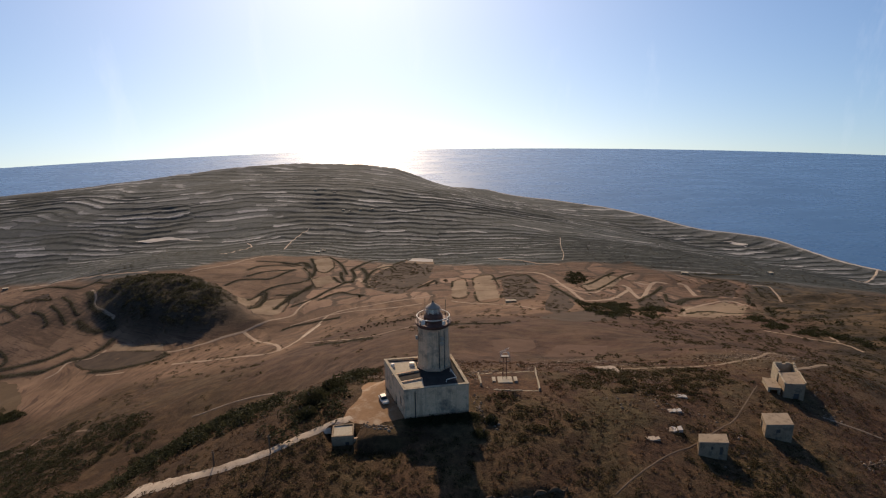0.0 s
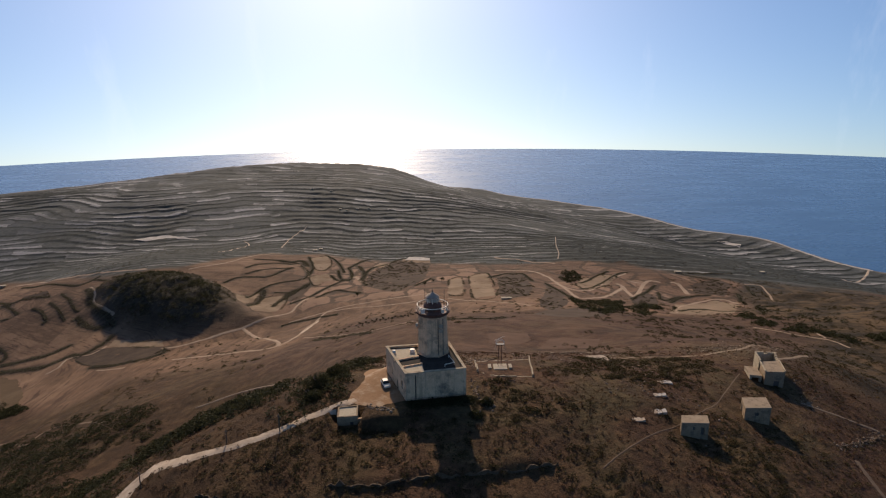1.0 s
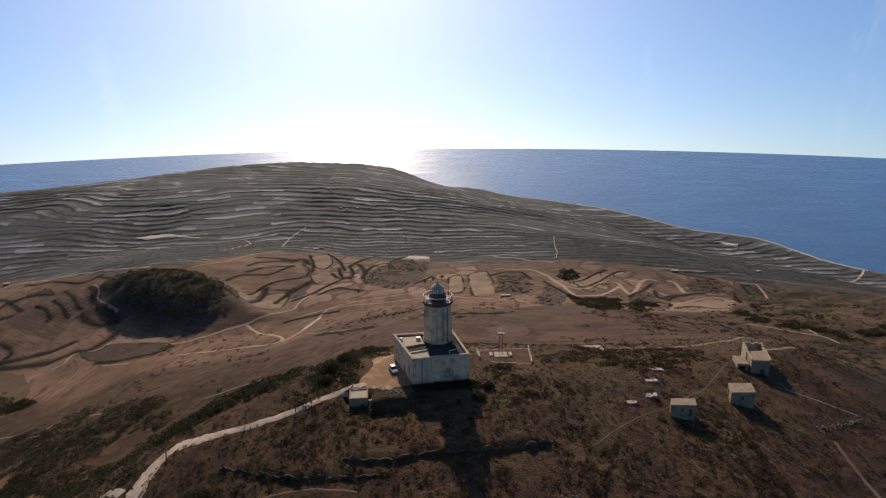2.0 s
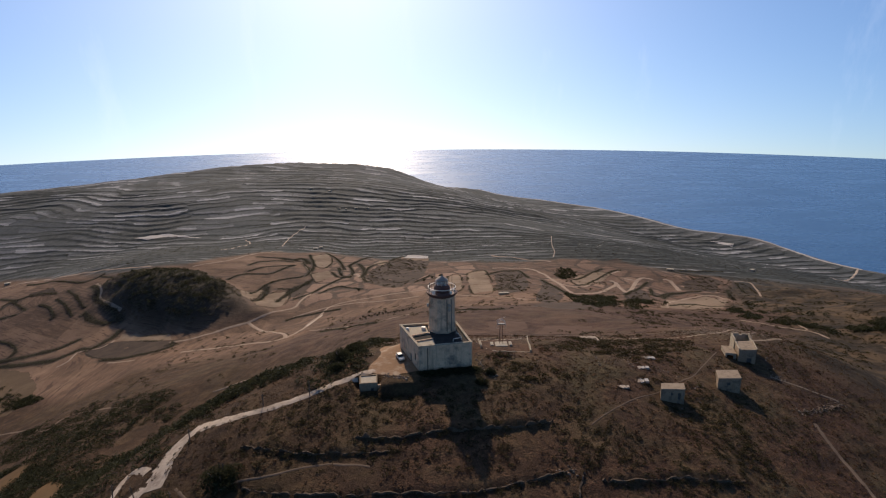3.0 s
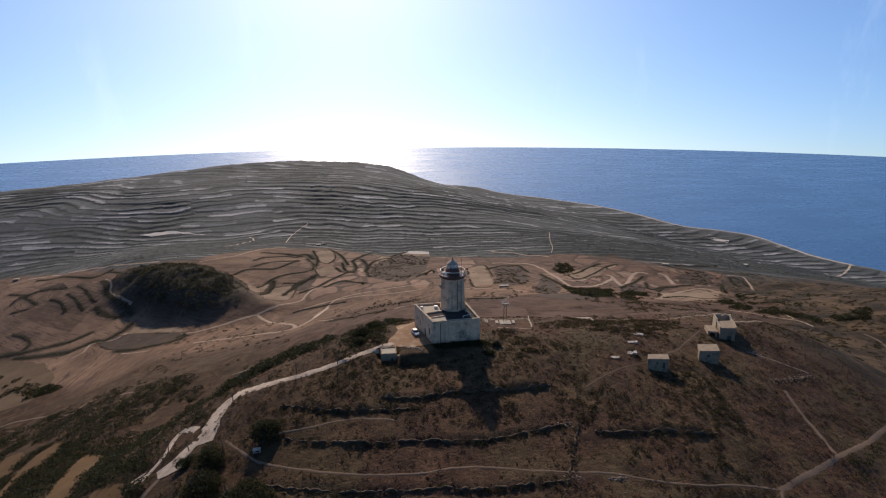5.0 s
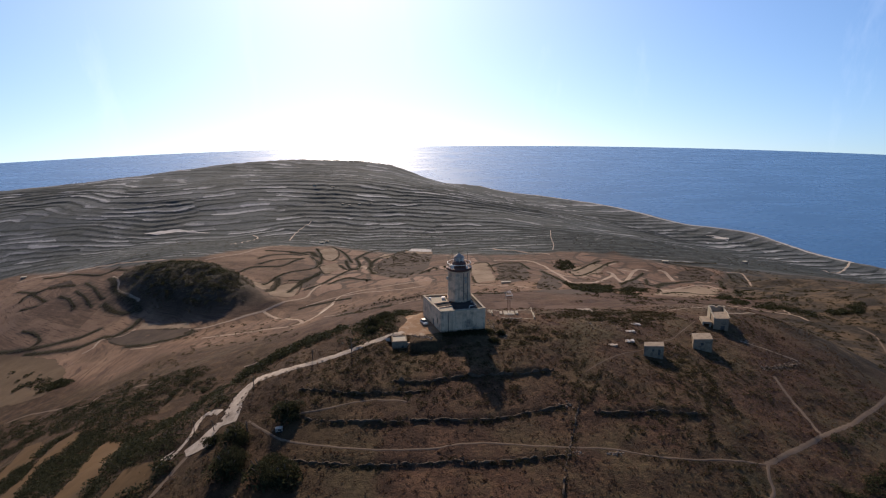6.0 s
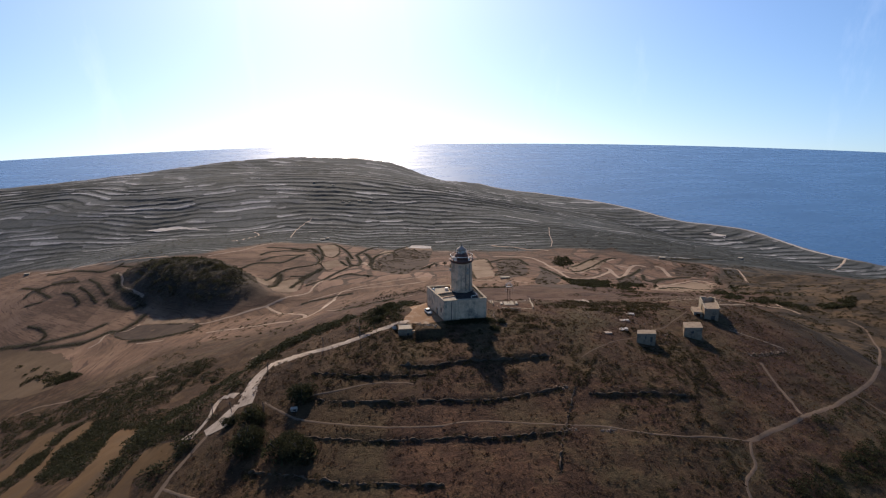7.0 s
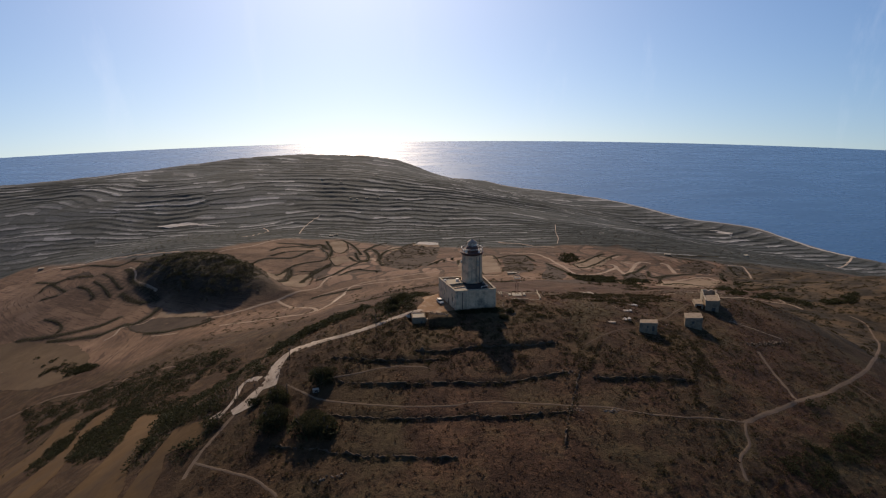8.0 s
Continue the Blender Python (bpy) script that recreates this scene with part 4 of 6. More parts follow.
STRIPS += [[(-156, 34), (-160, 49), (-145, 40), (-128, 10), (-118, -17), (-115, -26), (-112, -35), (-112, -44), (-105, -59), (-105, -67), (-138, -46), (-136, -36), (-135, -28), (-136, -16), (-142, 3), (-150, 21)],
           [(-100, -36), (-95, -37), (-87, -43), (-82, -51), (-83, -55), (-89, -53), (-95, -52), (-93, -58), (-91, -68), (-91, -73), (-102, -67), (-102, -60), (-102, -52), (-100, -41)]]
for line, w in (([(47.0, 30.5), (56.2, 33.2), (65.7, 36.1), (72.7, 38.1), (83.4, 42.0), (92.9, 43.5), (110.5, 55.7), (128.0, 74.4)], 1.7), ([(109.5, 37.5), (118.8, 44.0), (131.3, 52.6), (150.0, 66.0)], 1.7), ([(103.0, 10.4), (109.0, 8.1), (115.2, 6.0), (120.7, 3.0)], 1.1)):
    ribbon("hill_track", line, w, 0.09, dirt, "pale dirt track over the hilltop scrub", "track", 1.3)
for poly in STRIPS:
    patch("field_strip", poly, 3.0, 0.14, straw_field, "tan stubble strip between dark hedges", "field")
golden_field = surface("golden_stubble", (0.18, 0.128, 0.08), (0.27, 0.195, 0.125), 0.05, 0.95, fine=0.5, stain=(0.15, 0.10, 0.058), stain_scale=0.03)
FIELDS_A = [[(-323, 379), (-324, 393), (-306, 386), (-288, 374), (-262, 367), (-252, 349), (-266, 352)], [(192, 304), (239, 401), (300, 442), (315, 422), (276, 360), (238, 328)], [(-187, 668), (-170, 703), (-151, 639), (-153, 595), (-167, 603)], [(-163, 549), (-146, 576), (-131, 541), (-148, 511)], [(-92, 636), (-86, 670), (-68, 660), (-79, 626)], [(-56, 708), (-11, 688), (-11, 663), (-54, 684)], [(13, 510), (28, 522), (26, 399), (17, 384), (10, 403)], [(37, 525), (62, 553), (55, 367), (33, 359)], [(-195, 416), (-192, 460), (-173, 472), (-163, 438), (-164, 405), (-186, 399)]]
FIELDS_B = [[(-220, 451), (-215, 466), (-204, 481), (-199, 444), (-202, 424), (-210, 427)], [(170, 520), (211, 552), (224, 545), (193, 488), (162, 451), (157, 476)]]
for poly in (*FIELDS_A, *FIELDS_B):
    patch("field", poly, 6.0, 0.16, golden_field, "pale golden stubble field on the valley floor", "field")
patch("field", [(-591, 427), (-551, 420), (-513, 406), (-486, 397), (-440, 377), (-386, 342), (-338, 285), (-331, 265), (-326, 235), (-351, 234), (-409, 270), (-476, 297)], 6.0, 0.16, pale_field, "worn tan stubble field at the valley edge", "field")
patch("field", [(-342, 359), (-320, 375), (-246, 342), (-268, 323), (-311, 333)], 6.0, 0.16, scrub_ground, "brown ploughed field below the mound", "field", True)
for poly in ([(-583, 920), (-558, 937), (-525, 938), (-460, 902), (-439, 888), (-516, 917), (-553, 908)], [(740, 1323), (774, 1328), (793, 1295), (776, 1270), (755, 1295)], [(-46, 716), (-13, 706), (-13, 686), (-52, 697)]):
    patch("quarried_ground", poly, 9.0, 0.6, white_ground, "bright pale stony ground on the far slope", "field")
for poly in ([(71, 520), (100, 552), (103, 497), (100, 440), (84, 360), (65, 339), (57, 365)], [(-88, 499), (-90, 579), (-64, 693), (-11, 663), (-17, 516), (-46, 437)], [(193, 399), (233, 467), (234, 438), (189, 323), (173, 335)], [(-167, 455), (-157, 514), (-153, 480), (-158, 440)], [(-541, 567), (-511, 573), (-488, 546), (-526, 552)], [(118, 451), (121, 393), (114, 328), (76.9, 233.2), (83, 301)], [(306, 520), (357, 560), (362, 531), (318, 459), (294, 477)], [(205, 613), (267, 643), (270, 628), (227, 600)]):
    patch("scrub_plot", poly, 6.0, 0.16, scrub_ground, "dark scrubby plot among pale fields", "field")
for poly in ([(22.9, 113.3), (31.7, 118.3), (43.1, 116.1), (42.1, 102.5), (35.6, 92.0), (23.6, 89.2)], [(51.3, 105.4), (73.3, 104.2), (65.8, 81.3), (40.9, 82.2)]):
    patch("bare_ground", poly, 2.5, 0.12, red_field, "bare reddish earth behind the hilltop", "field")
patch("scrub_plot", [(63.7, 217.6), (90, 263), (126, 300), (132, 278), (110.5, 220.7), (72.9, 185.4)], 5.0, 0.14, scrub_ground, "dark scrubby wedge on the middle slope", "field", True)
patch("forecourt", [(-11.6, -12.2), (-13.6, -13.8), (-17.0, -13.0), (-21.4, -10.6), (-20.6, -6.0), (-18.6, 0.5), (-19.5, 8.0), (-18.5, 12.5), (-13.2, 10.0), (-13.1, 4.6), (-7.2, -10.6)], 1.2, 0.07,
      forecourt_earth, "bare orange earth forecourt beside the lighthouse", "yard")

shore_line = []
for (ax, ay), (bx, by) in zip(COAST[10:17], COAST[11:18]):
    d = math.hypot(bx - ax, by - ay)
    shore_line.append((ax + (by - ay) / d * 12, ay - (bx - ax) / d * 12))
ribbon("rocky_shore", shore_line, 9.0, 0.8, white_ground, "pale rocky shore along the sea", "shore", 12.0)

# ---- dry-stone terrace walls on the near hill ----


def dry_wall(line, height, width, seed):
    """A tumbledown wall: a rough core with loose stones, as one thing."""
    pts = resample(line, 0.9)
    rnd = random.Random(seed)
    root = thing("dry_stone_wall", "low tumbledown dry-stone terrace wall in scrub", "wall", group="terrace walls on the near hill")
    bm = bmesh.new()
    rows = []
    for k, c in enumerate(pts):
        d = (pts[min(k + 1, len(pts) - 1)] - pts[max(k - 1, 0)]).normalized()
        o = Vector((-d.y, d.x))
        c = c + o * rnd.uniform(-0.25, 0.25)
        s = o * width * rnd.uniform(0.35, 0.7)
        z, h = ground(c.x, c.y), height * max(-0.2, rnd.gauss(0.5, 0.45))
        rows.append([bm.verts.new(v) for v in ((c.x - s.x, c.y - s.y, z - 0.6), (c.x - s.x * 0.7, c.y - s.y * 0.7, z + h), (c.x + s.x * 0.7, c.y + s.y * 0.7, z + h * rnd.uniform(0.6, 1.1)), (c.x + s.x, c.y + s.y, z - 0.6))])
    for a, b in zip(rows, rows[1:]):
        for j in range(3):
            bm.faces.new((a[j], a[j + 1], b[j + 1], b[j]))
    bm.faces.new(rows[0])
    bm.faces.new(rows[-1])
    part("wall_core", bm, stone_dark, root)
    V, F, off = [], [], 0
    for c in pts:
        for _ in range(1):
            v, f = ROCKS[rnd.randrange(8)]
            s = rnd.uniform(0.12, 0.28)
            x, y = c.x + rnd.gauss(0, width * 0.7), c.y + rnd.gauss(0, width * 0.7)
            V.append(v * s + np.array((x, y, ground(x, y) + rnd.uniform(0.0, height * 0.9 if abs(x - c.x) + abs(y - c.y) < width * 0.7 else 0.1))))
            F += [tuple(int(i) + off for i in t) for t in f]
            off += 6
    me = bpy.data.meshes.new("loose_stones")
    me.from_pydata(np.concatenate(V).tolist(), [], F)
    me.materials.append(wall_stone)
    ob = new("loose_stones", me)
    ob.parent = root
    tagged(ob, kind="stuff")
    return root


NEAR_WALLS_A = [[(-46.9, -37.1), (-36.7, -41.0), (-28.9, -42.7), (-19.8, -42.4), (-10.7, -41.6)], [(-42.7, -49.7), (-33.5, -52.7), (-24.8, -54.2), (-16.3, -54.0), (-5.0, -53.6), (6.4, -52.9), (15.5, -50.1), (24.9, -47.2)], [(-45.6, -62.1), (-36.8, -65.6), (-26.0, -68.0), (-15.8, -68.0), (-6.8, -67.6), (2.2, -68.2), (11.3, -67.3), (20.7, -66.0)], [(31.9, -49.1), (39.4, -48.8), (49.2, -46.8), (55.2, -46.9), (64.3, -45.6)], [(28.8, -47.4), (26.3, -52.8), (23.7, -60.3), (20.5, -68.5), (18.4, -75.4), (17.3, -78.7)], [(80.5, -10.0), (72.9, -26.6), (67.0, -39.4), (62.6, -48.8), (58.7, -57.6)], [(-57.5, -69.3), (-50.1, -72.7), (-42.4, -76.1), (-35.1, -79.2), (-29.6, -81.1), (-24.3, -81.5), (-15.3, -82.2), (-8.9, -83.3)]]
NEAR_WALLS_B = [[(-20.8, -38.0), (-13.8, -37.9), (-4.4, -36.6), (5.1, -35.5), (15.0, -33.6), (25.2, -31.3)], [(38.5, -64.7), (50.2, -65.3), (59.9, -63.9), (68.4, -62.3)], [(38.2, -32.0), (33.5, -40.3), (29.6, -46.3)], [(100.4, -9.6), (109.7, -4.5), (119.1, 0.2)]]
NEAR_WALLS = [*NEAR_WALLS_A, *NEAR_WALLS_B]
for k, line in enumerate(NEAR_WALLS):
    if k not in (5, 8, 9):
        dry_wall(line, (0.4, 0.4, 0.35, 0.4, 0.5, 0.35, 0.4, 0.8, 0.3, 0.4, 0.4)[k], 0.45, 40 + k)

# ---- lighthouse ----
cap_metal = surface("cap_metal", (0.24, 0.185, 0.13), (0.42, 0.335, 0.245), 1.2, 0.75)
# near-black deck colour: the tower's shade on the roof is put into it
shaded_bitumen = surface("shaded_roof_bitumen", (0.030, 0.026, 0.022), (0.065, 0.056, 0.047), 0.6, 0.9)
grey_paint = surface("weathered_grey_paint", (0.30, 0.25, 0.18), (0.46, 0.39, 0.29), 1.2, 0.6)



def lighthouse():
    root = thing("lighthouse", "weathered grey lighthouse tower on a flat-roofed keepers' house", "lighthouse")
    quad = [(-7.1, -10.8), (7.4, -8.3), (3.6, 7.0), (-13.0, 4.7)]
    thick, z0, top, deck = 0.5, -1.6, 7.05, 6.7
    inner = inset(quad, thick)
    holes = [[], [(0.3, 0.38, 2.0, 3.9), (0.62, 0.70, 2.0, 3.9)], [(0.45, 0.53, 0.1, 2.4)], [(0.30, 0.36, 2.2, 4.0), (0.55, 0.63, 0.0, 2.4), (0.80, 0.86, 2.2, 4.0)]]
    for k in range(4):
        j = (k + 1) % 4
        part("wall", wall_panel(quad[k], quad[j], inner[k], inner[j], z0, top, holes[k]), plaster, root)
        part("coping", wall_panel(inset(quad, -0.1)[k], inset(quad, -0.1)[j], inset(quad, thick + 0.08)[k], inset(quad, thick + 0.08)[j], top, top + 0.2), limestone, root, "pale worn stone coping")
        for u0, u1, za, zb in holes[k]:
            p0, p1, q0, q1 = (Vector(v) for v in (quad[k], quad[j], inner[k], inner[j]))
            a, b = p0.lerp(p1, u0).lerp(q0.lerp(q1, u0), 0.45), p0.lerp(p1, u1).lerp(q0.lerp(q1, u1), 0.45)
            c, d = p0.lerp(p1, u1).lerp(q0.lerp(q1, u1), 0.6), p0.lerp(p1, u0).lerp(q0.lerp(q1, u0), 0.6)
            bm = bmesh.new()
            hexa(bm, [(v.x, v.y, za) for v in (a, b, c, d)], [(v.x, v.y, zb) for v in (a, b, c, d)])
            leaf = part("door" if za < 1 else "window_shutter", bm, door_wood, root, "dark weathered timber leaf")
            if za > 1:
                e0, e1 = p0.lerp(p1, u0 - 0.01), p0.lerp(p1, u1 + 0.01)
                n = (p1 - p0).normalized()
                o = Vector((n.y, -n.x)) * 0.12
                bm = bmesh.new()
                hexa(bm, [(v.x, v.y, za - 0.15) for v in (e0 + o, e1 + o, e1 - o * 2, e0 - o * 2)], [(v.x, v.y, za - 0.003) for v in (e0 + o, e1 + o, e1 - o * 2, e0 - o * 2)])
                part("sill", bm, limestone, leaf)
    part("roof_deck", slab(inset(quad, thick - 0.02), deck - 0.4, deck), shaded_bitumen, root, "dark roof covering with the tower's shade put into its colour")
    # pale slabs only where sun reaches the deck, so its light is in the colour
    for poly in ([(-12.2, 3.7), (-9.7, -2.7), (-4.4, -0.6), (-5.2, 3.4), (-6.0, 4.6)], [(-8.3, -6.3), (-6.6, -10.1), (-2.6, -9.4), (-3.3, -4.4)]):
        part("roof_screed", slab(poly, deck - 0.02, deck + 0.05), roof_screed, root, "pale roof screed marking the sunlit parts of the deck")
    # low cross walls on the roof
    for (a, b, h) in (((-10.3, -3.4), (-4.2, -1.0), 0.42), ((-8.6, -7.0), (-3.2, -5.0), 0.36)):
        a, b = Vector(a), Vector(b)
        s = Vector((-(b - a).y, (b - a).x)).normalized() * 0.22
        bm = bmesh.new()
        q = [a - s, b - s, b + s, a + s]
        hexa(bm, [(v.x, v.y, deck - 0.05) for v in q], [(v.x, v.y, deck + h) for v in q])
        part("roof_upstand", bm, plaster, root)
    part("roof_hatch", box_bm(-6.6, -5.4, 1.6, 2.6, deck - 0.02, deck + 0.8), white_paint, root, "small white roof hatch")
    part("roof_tank", lathe([(0.45, deck - 0.02), (0.5, deck + 0.1), (0.5, deck + 0.8), (0.3, deck + 0.95)], 14, -10.6, 1.3), white_paint, root, "white plastic water tank")
    bm = bmesh.new()
    for a, b in (((3.3, -1.5, deck + 0.7), (4.6, -5.6, deck + 0.7)), ((4.6, -5.6, deck + 0.7), (2.3, -6.6, deck + 0.65)), ((3.3, -1.5, deck - 0.05), (3.3, -1.5, deck + 0.7)), ((4.6, -5.6, deck - 0.05), (4.6, -5.6, deck + 0.7)), ((2.3, -6.6, deck - 0.05), (2.3, -6.6, deck + 0.65))):
        rod(bm, a, b, 0.09)
    part("roof_pipe", bm, white_paint, root, "white bent roof pipe")
    part("drainpipe", rod_bm((-4.7, -10.62, z0), (-4.7, -10.62, 6.6), 0.11), dark_metal, root, "black drainpipe")
    # tower: an octagon with a slight batter
    cx, cy, n, turn = -0.6, 2.7, 8, math.pi / 8
    tower = part("tower", lathe([(4.35, deck - 0.1), (4.3, deck + 0.7), (4.1, deck + 0.85), (3.8, 16.7), (4.0, 16.85), (4.0, 17.1)], n, cx, cy, turn), plaster, root, "octagonal grey rendered tower")
    for k in range(8):
        a = turn + 2 * math.pi * k / 8
        part("corner_strip", rod_bm((cx + 4.1 * math.cos(a), cy + 4.1 * math.sin(a), deck + 0.8), (cx + 3.8 * math.cos(a), cy + 3.8 * math.sin(a), 16.7), 0.09, 5), plaster, tower)
    gallery = part("gallery", lathe([(3.8, 17.1), (4.35, 17.6), (4.45, 18.05), (4.3, 18.15)], 24, cx, cy), rust, root, "rust-stained overhanging gallery")
    for k in range(16):
        a = 2 * math.pi * k / 16
        part("baluster", rod_bm((cx + 4.1 * math.cos(a), cy + 4.1 * math.sin(a), 18.1), (cx + 3.9 * math.cos(a), cy + 3.9 * math.sin(a), 19.5), 0.06, 5), rust, gallery)
    for r, z, t, m in ((4.05, 18.75, 0.05, rust), (3.9, 19.5, 0.11, white_paint)):
        bm = bmesh.new()
        hoop(bm, r, z, t, cx, cy)
        part("rail", bm, m, gallery, "white-painted hoop rail" if m is white_paint else "")
    part("lantern_base", lathe([(2.3, 18.1), (2.3, 19.4), (1.9, 20.0), (1.6, 20.2)], 20, cx, cy), rust, root, "dark rust-brown lantern wall")
    lantern = part("lantern_glass", lathe([(1.6, 20.15), (1.6, 21.45)], 16, cx, cy), m_glass, root, "glazed lantern")
    for k in range(8):
        a = 2 * math.pi * k / 8
        part("mullion", rod_bm((cx + 1.64 * math.cos(a), cy + 1.64 * math.sin(a), 20.1), (cx + 1.64 * math.cos(a), cy + 1.64 * math.sin(a), 21.48), 0.1, 5), white_paint, lantern)
    part("lamp", lathe([(0.6, 20.15), (0.8, 20.4), (0.8, 21.15), (0.4, 21.38)], 12, cx, cy), white_paint, lantern, "white lamp housing")
    dome = part("dome", lathe([(1.75, 21.42), (1.8, 21.55), (1.25, 22.0), (0.6, 22.42), (0.25, 22.65), (0.2, 22.85)], 20, cx, cy), cap_metal, root, "weathered pale metal lantern cap")
    part("finial", lathe([(0.05, 22.7), (0.2, 22.9), (0.2, 23.05), (0.04, 23.2), (0.03, 23.8)], 10, cx, cy), dark_metal, dome)
    for x, y, z in ((-4.1, -0.6, 21.9), (3.0, 0.0, 21.6), (-2.6, 6.0, 22.6), (2.4, 5.6, 22.3)):
        part("whip_antenna", rod_bm((x, y, 18.2), (x, y, z), 0.05, 5), dark_metal, root)
    for x, y, z, w, h in ((-2.9, -0.7, 18.3, 0.9, 1.1), (1.9, -0.6, 18.3, 0.7, 0.9), (-3.6, 0.7, 18.3, 0.5, 0.8), (2.9, 0.8, 18.3, 0.5, 0.8)):
        part("antenna_panel", box_bm(x - w / 2, x + w / 2, y - 0.15, y + 0.15, z, z + h), white_paint, root, "white antenna panel")
    # drum dishes and conduits on the shaft
    for x, y, z, r, face in ((-4.35, 1.0, 14.6, 0.55, (-1, -0.35, 0)), (1.35, -1.15, 15.1, 0.5, (0.2, -1, 0)), (1.35, -1.2, 13.9, 0.5, (0.2, -1, 0))):
        bm = lathe([(r * 0.9, 0), (r, 0.08), (r, 0.45), (r * 0.6, 0.5)], 16)
        bmesh.ops.transform(bm, matrix=Matrix.Translation((x, y, z)) @ Vector(face).to_track_quat("Z", "Y").to_matrix().to_4x4(), verts=bm.verts[:])
        part("drum_antenna", bm, grey_paint, tower, "round pale drum antenna")
    for x, m in ((0.75, dark_metal), (1.95, dark_metal)):
        part("conduit", rod_bm((x, -1.28, deck + 0.7), (x, -0.86, 16.9), 0.1, 5), m, tower)
    return root


lighthouse()


def plain_house(name, label, quad, z0, z1, holes, wall_m, roof_m, over=0.04, roof_t=0.28, parapet=0.0):
    """Flat-roofed block house: four walls with openings, a roof slab, doors and windows set back."""
    root = thing(name, label, "shed" if "shed" in name else "house")
    inner = inset(quad, 0.35)
    for k in range(4):
        j = (k + 1) % 4
        part("wall", wall_panel(quad[k], quad[j], inner[k], inner[j], z0, z1 + parapet, holes.get(k, ())), wall_m, root)
        for u0, u1, za, zb in holes.get(k, ()):
            p0, p1, q0, q1 = (Vector(v) for v in (quad[k], quad[j], inner[k], inner[j]))
            pts = [p0.lerp(p1, u0).lerp(q0.lerp(q1, u0), 0.6), p0.lerp(p1, u1).lerp(q0.lerp(q1, u1), 0.6), p0.lerp(p1, u1).lerp(q0.lerp(q1, u1), 0.8), p0.lerp(p1, u0).lerp(q0.lerp(q1, u0), 0.8)]
            bm = bmesh.new()
            hexa(bm, [(v.x, v.y, za) for v in pts], [(v.x, v.y, zb) for v in pts])
            part("door" if za - z0 < 1.4 else "window", bm, door_wood, root, "dark timber leaf")
    if parapet:
        part("roof", slab(inset(quad, 0.33), z1 - roof_t, z1), roof_m, root, "flat sunlit roof")
    else:
        part("roof", slab(inset(quad, -over), z1, z1 + roof_t), roof_m, root, "flat pale concrete roof slab")
    return root


roof_pale = surface("roof_concrete", (0.27, 0.205, 0.135), (0.38, 0.295, 0.20), 0.5, 0.9, stain=(0.2, 0.15, 0.1), stain_scale=0.6)
block_wall = surface("block_wall", (0.23, 0.165, 0.10), (0.36, 0.27, 0.175), 0.7, 0.9, stain=(0.12, 0.10, 0.075), stain_scale=0.5)
plain_house("concrete_shed", "small concrete shed with a flat roof in scrub", [(56.9, -16.5), (63.1, -16.9), (64.1, -13.6), (58.1, -13.4)], -9.4, -3.5, {0: [(0.42, 0.5, -5.2, -4.3), (0.72, 0.86, -6.4, -4.4)], 3: [(0.35, 0.6, -5.4, -4.3)]}, block_wall, roof_pale)
plain_house("concrete_shed", "taller concrete shed with a doorway and flat roof", [(77.9, -5.5), (84.4, -5.6), (85.8, -0.5), (79.6, -0.4)], -11.6, -6.5, {0: [(0.4, 0.55, -8.6, -7.6)], 3: [(0.1, 0.4, -10.2, -7.4)]}, block_wall, roof_pale)
RUIN = [(97.0, 18.8), (102.6, 18.4), (105.0, 25.6), (99.0, 25.3)]
plain_house("ruined_house", "half-ruined limestone farmhouse with a flat slab roof", RUIN, -16.5, -9.15, {0: [(0.5, 0.78, -14.4, -11.9)]}, block_wall, roof_pale, 0.05, 0.3)


def ruin_back():
    """Roofless back room of the farmhouse, with one tall broken side wall."""
    root = thing("roofless_room", "roofless limestone back room with a tall sunlit side wall", "ruin")
    back = [RUIN[3], RUIN[2], (106.9, 31.4), (100.6, 30.9)]
    part("floor", slab(inset(back, 0.3), -13.2, -11.6), roof_screed, root, "sunlit rubble-strewn floor")
    for a, b, ta, tb in ((back[1], back[2], -8.7, -8.6), (back[2], back[3], -8.6, -8.2), (back[3], back[0], -7.7, -7.9)):
        a, b = Vector(a), Vector(b)
        s = Vector((-(b - a).y, (b - a).x)).normalized() * 0.25
        pts = [a.lerp(b, k / 5) for k in range(6)]
        rnd = random.Random(int(a.x * 10))
        for k in range(5):
            top = ta + (tb - ta) * k / 4 - rnd.choice((0, 0, 0.25, 0.5))
            part("wall_run", wall_panel(pts[k] - s, pts[k + 1] - s, pts[k] + s, pts[k + 1] + s, -15.5, top), limestone, root)
    # low parapets along the roof's sides
    for a, b, top in ((RUIN[0], RUIN[3], -8.5), (RUIN[1], RUIN[2], -8.55)):
        a, b = Vector(a), Vector(b)
        s = Vector((-(b - a).y, (b - a).x)).normalized() * 0.2
        part("parapet", wall_panel(a - s, b - s, a + s, b + s, -8.86, top), limestone, root)


ruin_back()


def ruin_annex():
    """Lean-to with an open, dark front beside the farmhouse."""
    root = thing("lean_to", "low limestone lean-to with an open dark front", "shed")
    q = [(93.6, 20.6), (96.8, 19.9), (98.2, 25.6), (95.0, 26.3)]
    inn = inset(q, 0.35)
    for k in (0, 2, 3):
        j = (k + 1) % 4
        part("wall", wall_panel(q[k], q[j], inn[k], inn[j], -16.0, -11.0, [(0.12, 0.86, -15.9, -11.5)] if k == 0 else ()), limestone, root)
    part("roof", slab(inset(q, -0.06), -11.0, -10.75), roof_pale, root, "low flat roof slab")


ruin_annex()


